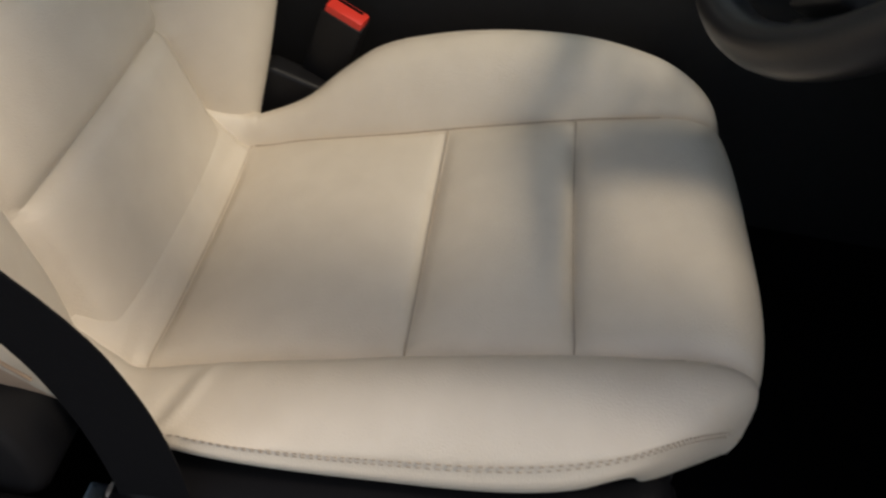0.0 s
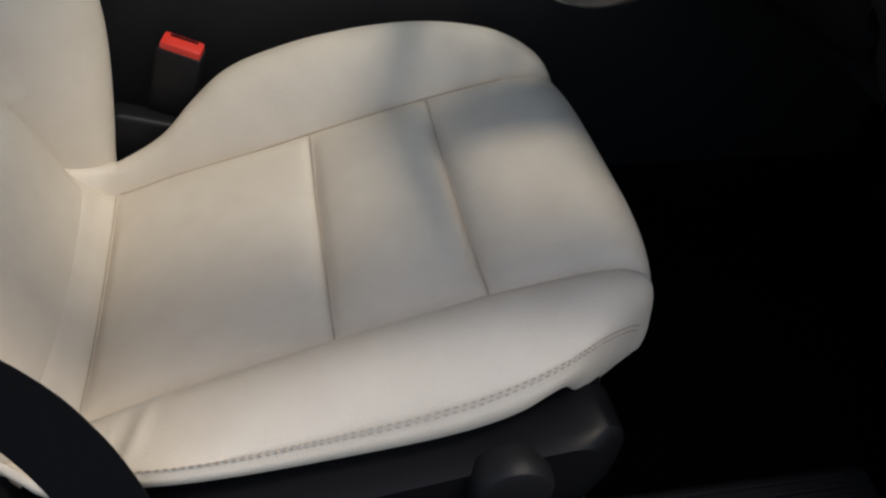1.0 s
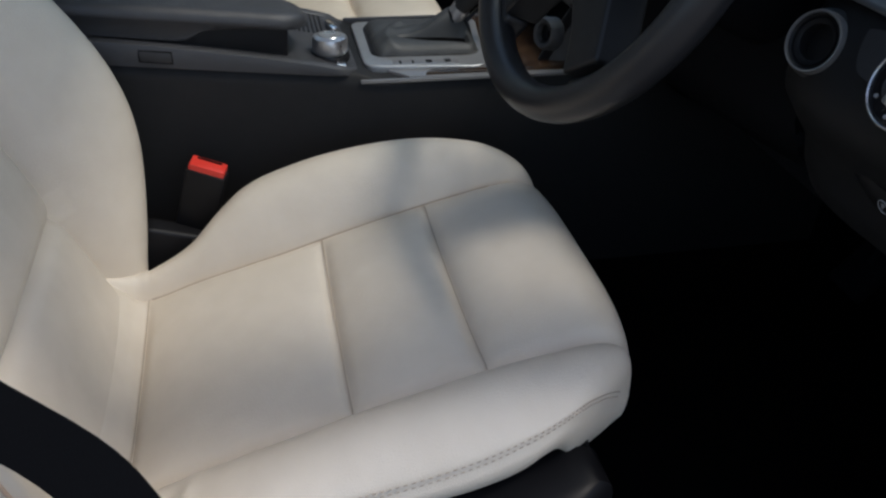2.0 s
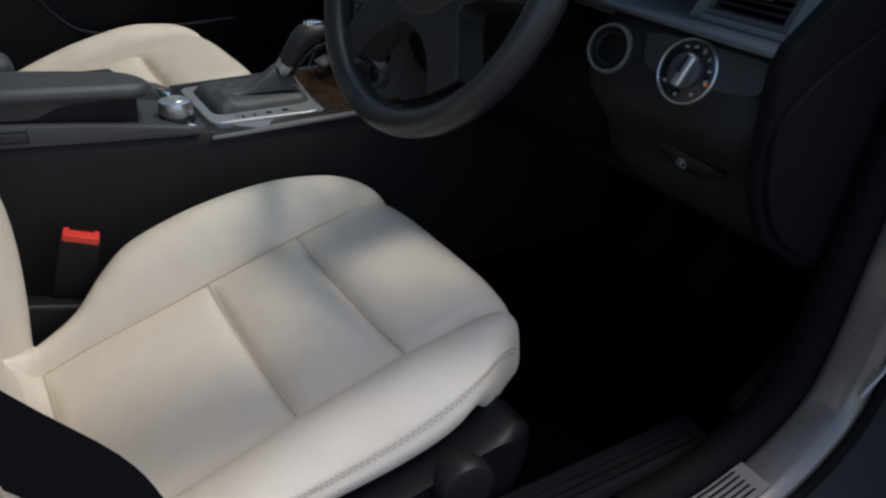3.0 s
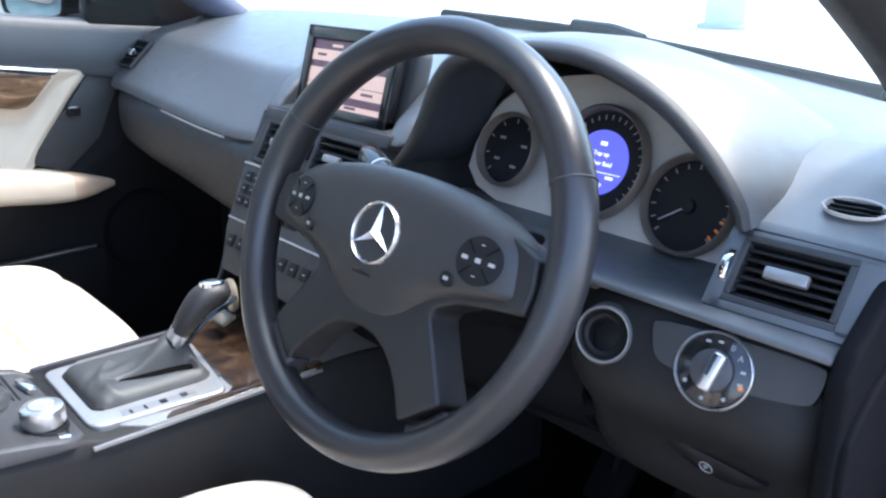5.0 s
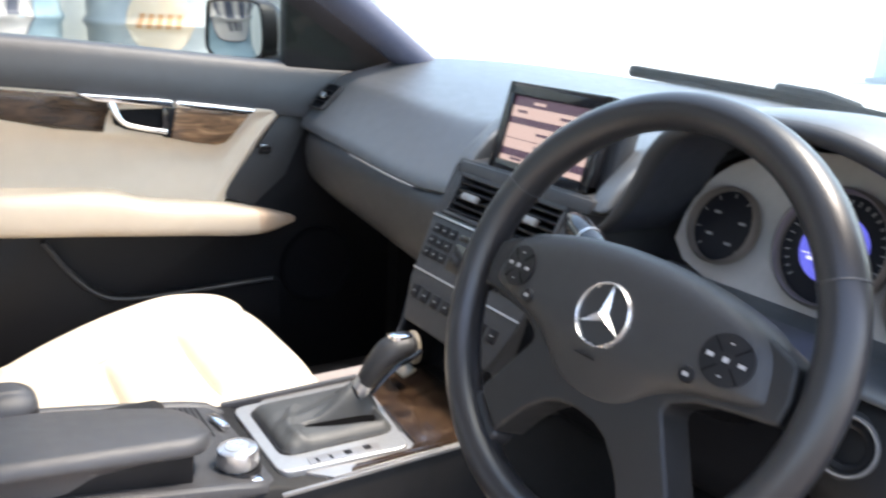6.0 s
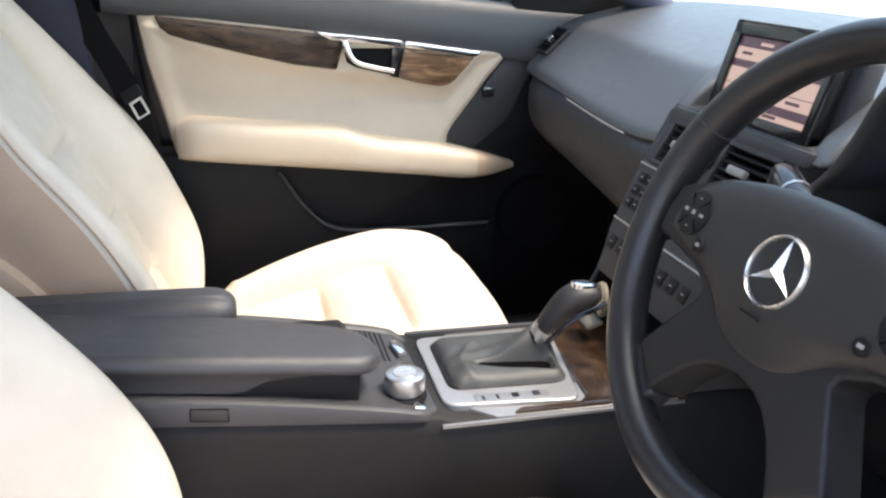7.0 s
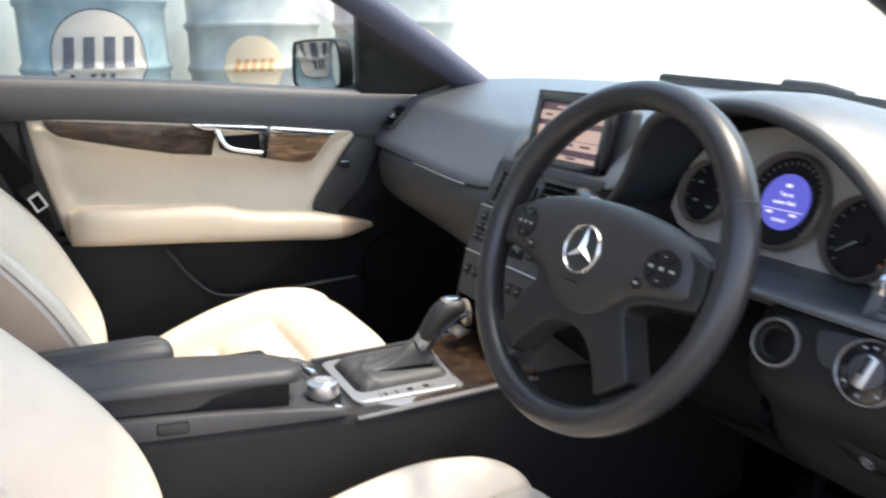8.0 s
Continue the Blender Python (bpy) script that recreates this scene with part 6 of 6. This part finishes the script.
# four-spoke frame: two side arms and two slim lower arms round an arched opening
half = [(0.0, 0.046), (0.08, 0.042), (0.125, 0.032), (0.149, 0.022), (0.153, 0.0), (0.151, -0.019), (0.120, -0.0235), (0.092, -0.029), (0.073, -0.038), (0.070, -0.046), (0.083, -0.068), (0.105, -0.104), (0.070, -0.131), (0.058, -0.111), (0.047, -0.097), (0.033, -0.085), (0.018, -0.0785), (0.0, -0.0765)]
part("spokes", moved(prism(mirrored(half), "z", -0.020, 0.0175, 0.010, 4), HUB), SPOKE_SHADED, sw, "black four-spoke frame")
# leather-covered feet where the arms meet the rim
for s in (-1, 1):
    side_foot = [(s * x, y) for x, y in ((0.1545, 0.016), (0.1555, 0.0), (0.1545, -0.0165), (0.160, -0.024), (0.170, -0.034), (0.176, 0.0), (0.170, 0.034), (0.160, 0.023))]
    part("spoke_foot", moved(prism(side_foot, "z", -0.012, 0.0085, 0.007, 4), HUB), WHEEL_LEATHER, sw, "leather-covered spoke foot")
    low_foot = [(s * x, y) for x, y in ((0.0715, -0.1325), (0.089, -0.121), (0.1065, -0.1055), (0.113, -0.110), (0.124, -0.119), (0.104, -0.142), (0.082, -0.156), (0.078, -0.146))]
    part("spoke_foot", moved(prism(low_foot, "z", -0.014, 0.0115, 0.006, 3), HUB), WHEEL_LEATHER, sw, "leather-covered spoke foot")
half = [(0.0, 0.0570), (0.03, 0.0562), (0.06, 0.0532), (0.09, 0.0475), (0.117, 0.0400), (0.133, 0.0300), (0.1405, 0.0180), (0.1450, -0.0030), (0.1455, -0.0125), (0.128, -0.0185), (0.098, -0.0250), (0.074, -0.0330), (0.058, -0.0430), (0.044, -0.0560), (0.026, -0.0650), (0.0, -0.0685)]
pad = smooth_poly(mirrored(half), 2)
rings = [[HUB @ Vector((p, q, -0.004)) for p, q in pad]]
for sc, z in ((1.0, 0.003), (0.992, 0.0075), (0.975, 0.0125), (0.95, 0.0170), (0.915, 0.0208), (0.87, 0.0238), (0.80, 0.0262), (0.70, 0.0280), (0.55, 0.0293), (0.35, 0.0301), (0.12, 0.0304)):
    rings.append([HUB @ Vector((p * sc, q * sc, z - max(0.0, z - 0.0182) * 0.85 * min(1.0, max(0.0, (-q * sc - 0.026) / 0.034)))) for p, q in pad])
airbag = part("airbag_cover", loft(rings), AIRBAG_BLACK, sw, "black airbag cover", smooth=70)
for s in (-1, 1):
    BP = HUB @ pose(s * 0.1065, 0.0075, 0.0276, -3, s * 8, 0)
    bp = part("button_pad", moved(domed([(0.0195 * math.cos(w), 0.0185 * math.sin(w)) for w in np.linspace(0, 2 * math.pi, 33)[:-1]], 0.0, 0.0012, back=-0.012), BP), HARD_BLACK, sw, "round black button pad")
    for a, bx, by in ((0, 0.0026, 0.0013), (90, 0.0014, 0.0005), (180, 0.0026, 0.0015), (270, 0.0014, 0.0005)):
        part("button_mark", moved(box(-bx, bx, -by, by, 0.0002, 0.0014, 0), BP @ pose(0.0118 * math.cos(radians(a)), 0.0118 * math.sin(radians(a)), 0)), DIM_MARK, bp, smooth=0)
    part("button_mark", moved(box(-0.0023, 0.0023, -0.0018, 0.0018, 0.0004, 0.0016, 0), BP), DIM_MARK, bp, smooth=0)
    for a in (45, 135, 225, 315):
        part("button_split", moved(box(0.0065, 0.0185, -0.0005, 0.0005, 0.0, 0.0012, 0), BP @ pose(0, 0, 0, 0, 0, a)), RUBBER, bp, smooth=0)
    SB = HUB @ pose(s * 0.0835, -0.0125, 0.0280, 0, s * 5, 0)
    sb = part("small_button", moved(lathe([(0.0, 0.0022), (0.0055, 0.0022), (0.0064, 0.0012), (0.0066, -0.012)], Matrix(), 24), SB), HARD_BLACK, sw, "small round button")
    part("button_mark", moved(box(-0.0024, 0.0024, -0.0014, 0.0014, 0.0017, 0.0025, 0), SB), DIM_MARK, sb, smooth=0)
EMS = Matrix.Diagonal((0.88, 0.88, 1.0, 1.0))
em = part("emblem", moved(lathe([(0.0264, 0.028), (0.0267, 0.0325), (0.0280, 0.034), (0.0295, 0.0325), (0.0298, 0.028)], Matrix(), 56), HUB @ EMS), BRIGHT_SILVER, sw, "plain chrome emblem ring")
for a in (90, 210, 330):
    bm = bmesh.new()
    c, s2 = math.cos(radians(a)), math.sin(radians(a))
    tip = Vector((0.0265 * c, 0.0265 * s2, 0.0315))
    l = Vector((0.0055 * math.cos(radians(a + 60)), 0.0055 * math.sin(radians(a + 60)), 0.0300))
    rgt = Vector((0.0055 * math.cos(radians(a - 60)), 0.0055 * math.sin(radians(a - 60)), 0.0300))
    vs = [bm.verts.new(HUB @ EMS @ p) for p in (Vector((0, 0, 0.0365)), l, tip, rgt, Vector((0, 0, 0.028)), tip - Vector((0, 0, 0.003)))]
    for f in ((0, 1, 2), (0, 2, 3), (4, 5, 1), (4, 3, 5), (1, 5, 2), (3, 2, 5), (0, 4, 1), (0, 3, 4)):
        bm.faces.new([vs[i] for i in f])
    part("emblem_ray", bm, BRIGHT_SILVER, em, smooth=0)
part("emblem_ground", moved(lathe([(0.0, 0.0305), (0.0258, 0.0305), (0.0258, 0.026)], Matrix(), 40), HUB @ EMS), AIRBAG_BLACK, em)
part("airbag_mark", moved(box(-0.014, 0.006, -0.0352, -0.0338, 0.0286, 0.0300, 0), HUB), HARD_BLACK, airbag, smooth=0)
part("column_shroud", moved(lathe([(0.0, 0.0), (0.036, 0.0), (0.042, -0.03), (0.047, -0.10), (0.050, -0.19)], pose(0, -0.008, -0.02), 32), SW), LOWER_BLACK, sw, "black column shroud")
stalk = smooth_path([(0.335, 0.305, 0.885), (0.26, 0.335, 0.904), (0.165, 0.37, 0.922)], 12)
part("indicator_stalk", sweep(stalk, [0.010] * 5 + [0.0115, 0.013, 0.014, 0.0148, 0.0152, 0.0155, 0.0152, 0.011], 14), GLOSS_BLACK, sw, "black indicator stalk")
for k in (7, 9):
    part("stalk_band", sweep([stalk[k], tuple(p * 0.8 + q * 0.2 for p, q in zip(stalk[k], stalk[k + 1]))], 0.0160, 14), SATIN, sw)
part("cruise_stalk", sweep(smooth_path([SW @ Vector((-0.05, -0.05, -0.06)), SW @ Vector((-0.09, -0.065, -0.055)), SW @ Vector((-0.125, -0.075, -0.05))], 8), 0.008, 10), HARD_BLACK, sw, "black lower stalk")
part("steering_lock_ring", lathe([(0.010, 0.0), (0.012, 0.006), (0.016, 0.007), (0.019, 0.003), (0.019, -0.01), (0.010, -0.01)], pose(0.162, 0.270, 0.717, 80, 0, 20), 30), LID_BLACK, dash, "round satin ring below the column")
rows = []
for x in np.linspace(0.085, 0.46, 16):
    b = table(x, [(0.085, -0.01), (0.16, -0.02), (0.30, 0.0), (0.46, 0.03)])
    rows.append([(x, 0.44, 0.858), (x, 0.40 + b, 0.845), (x, 0.380 + b, 0.79), (x, 0.370 + b, 0.735), (x, 0.385 + b, 0.70), (x, 0.43 + b, 0.665), (x, 0.60, 0.65)])
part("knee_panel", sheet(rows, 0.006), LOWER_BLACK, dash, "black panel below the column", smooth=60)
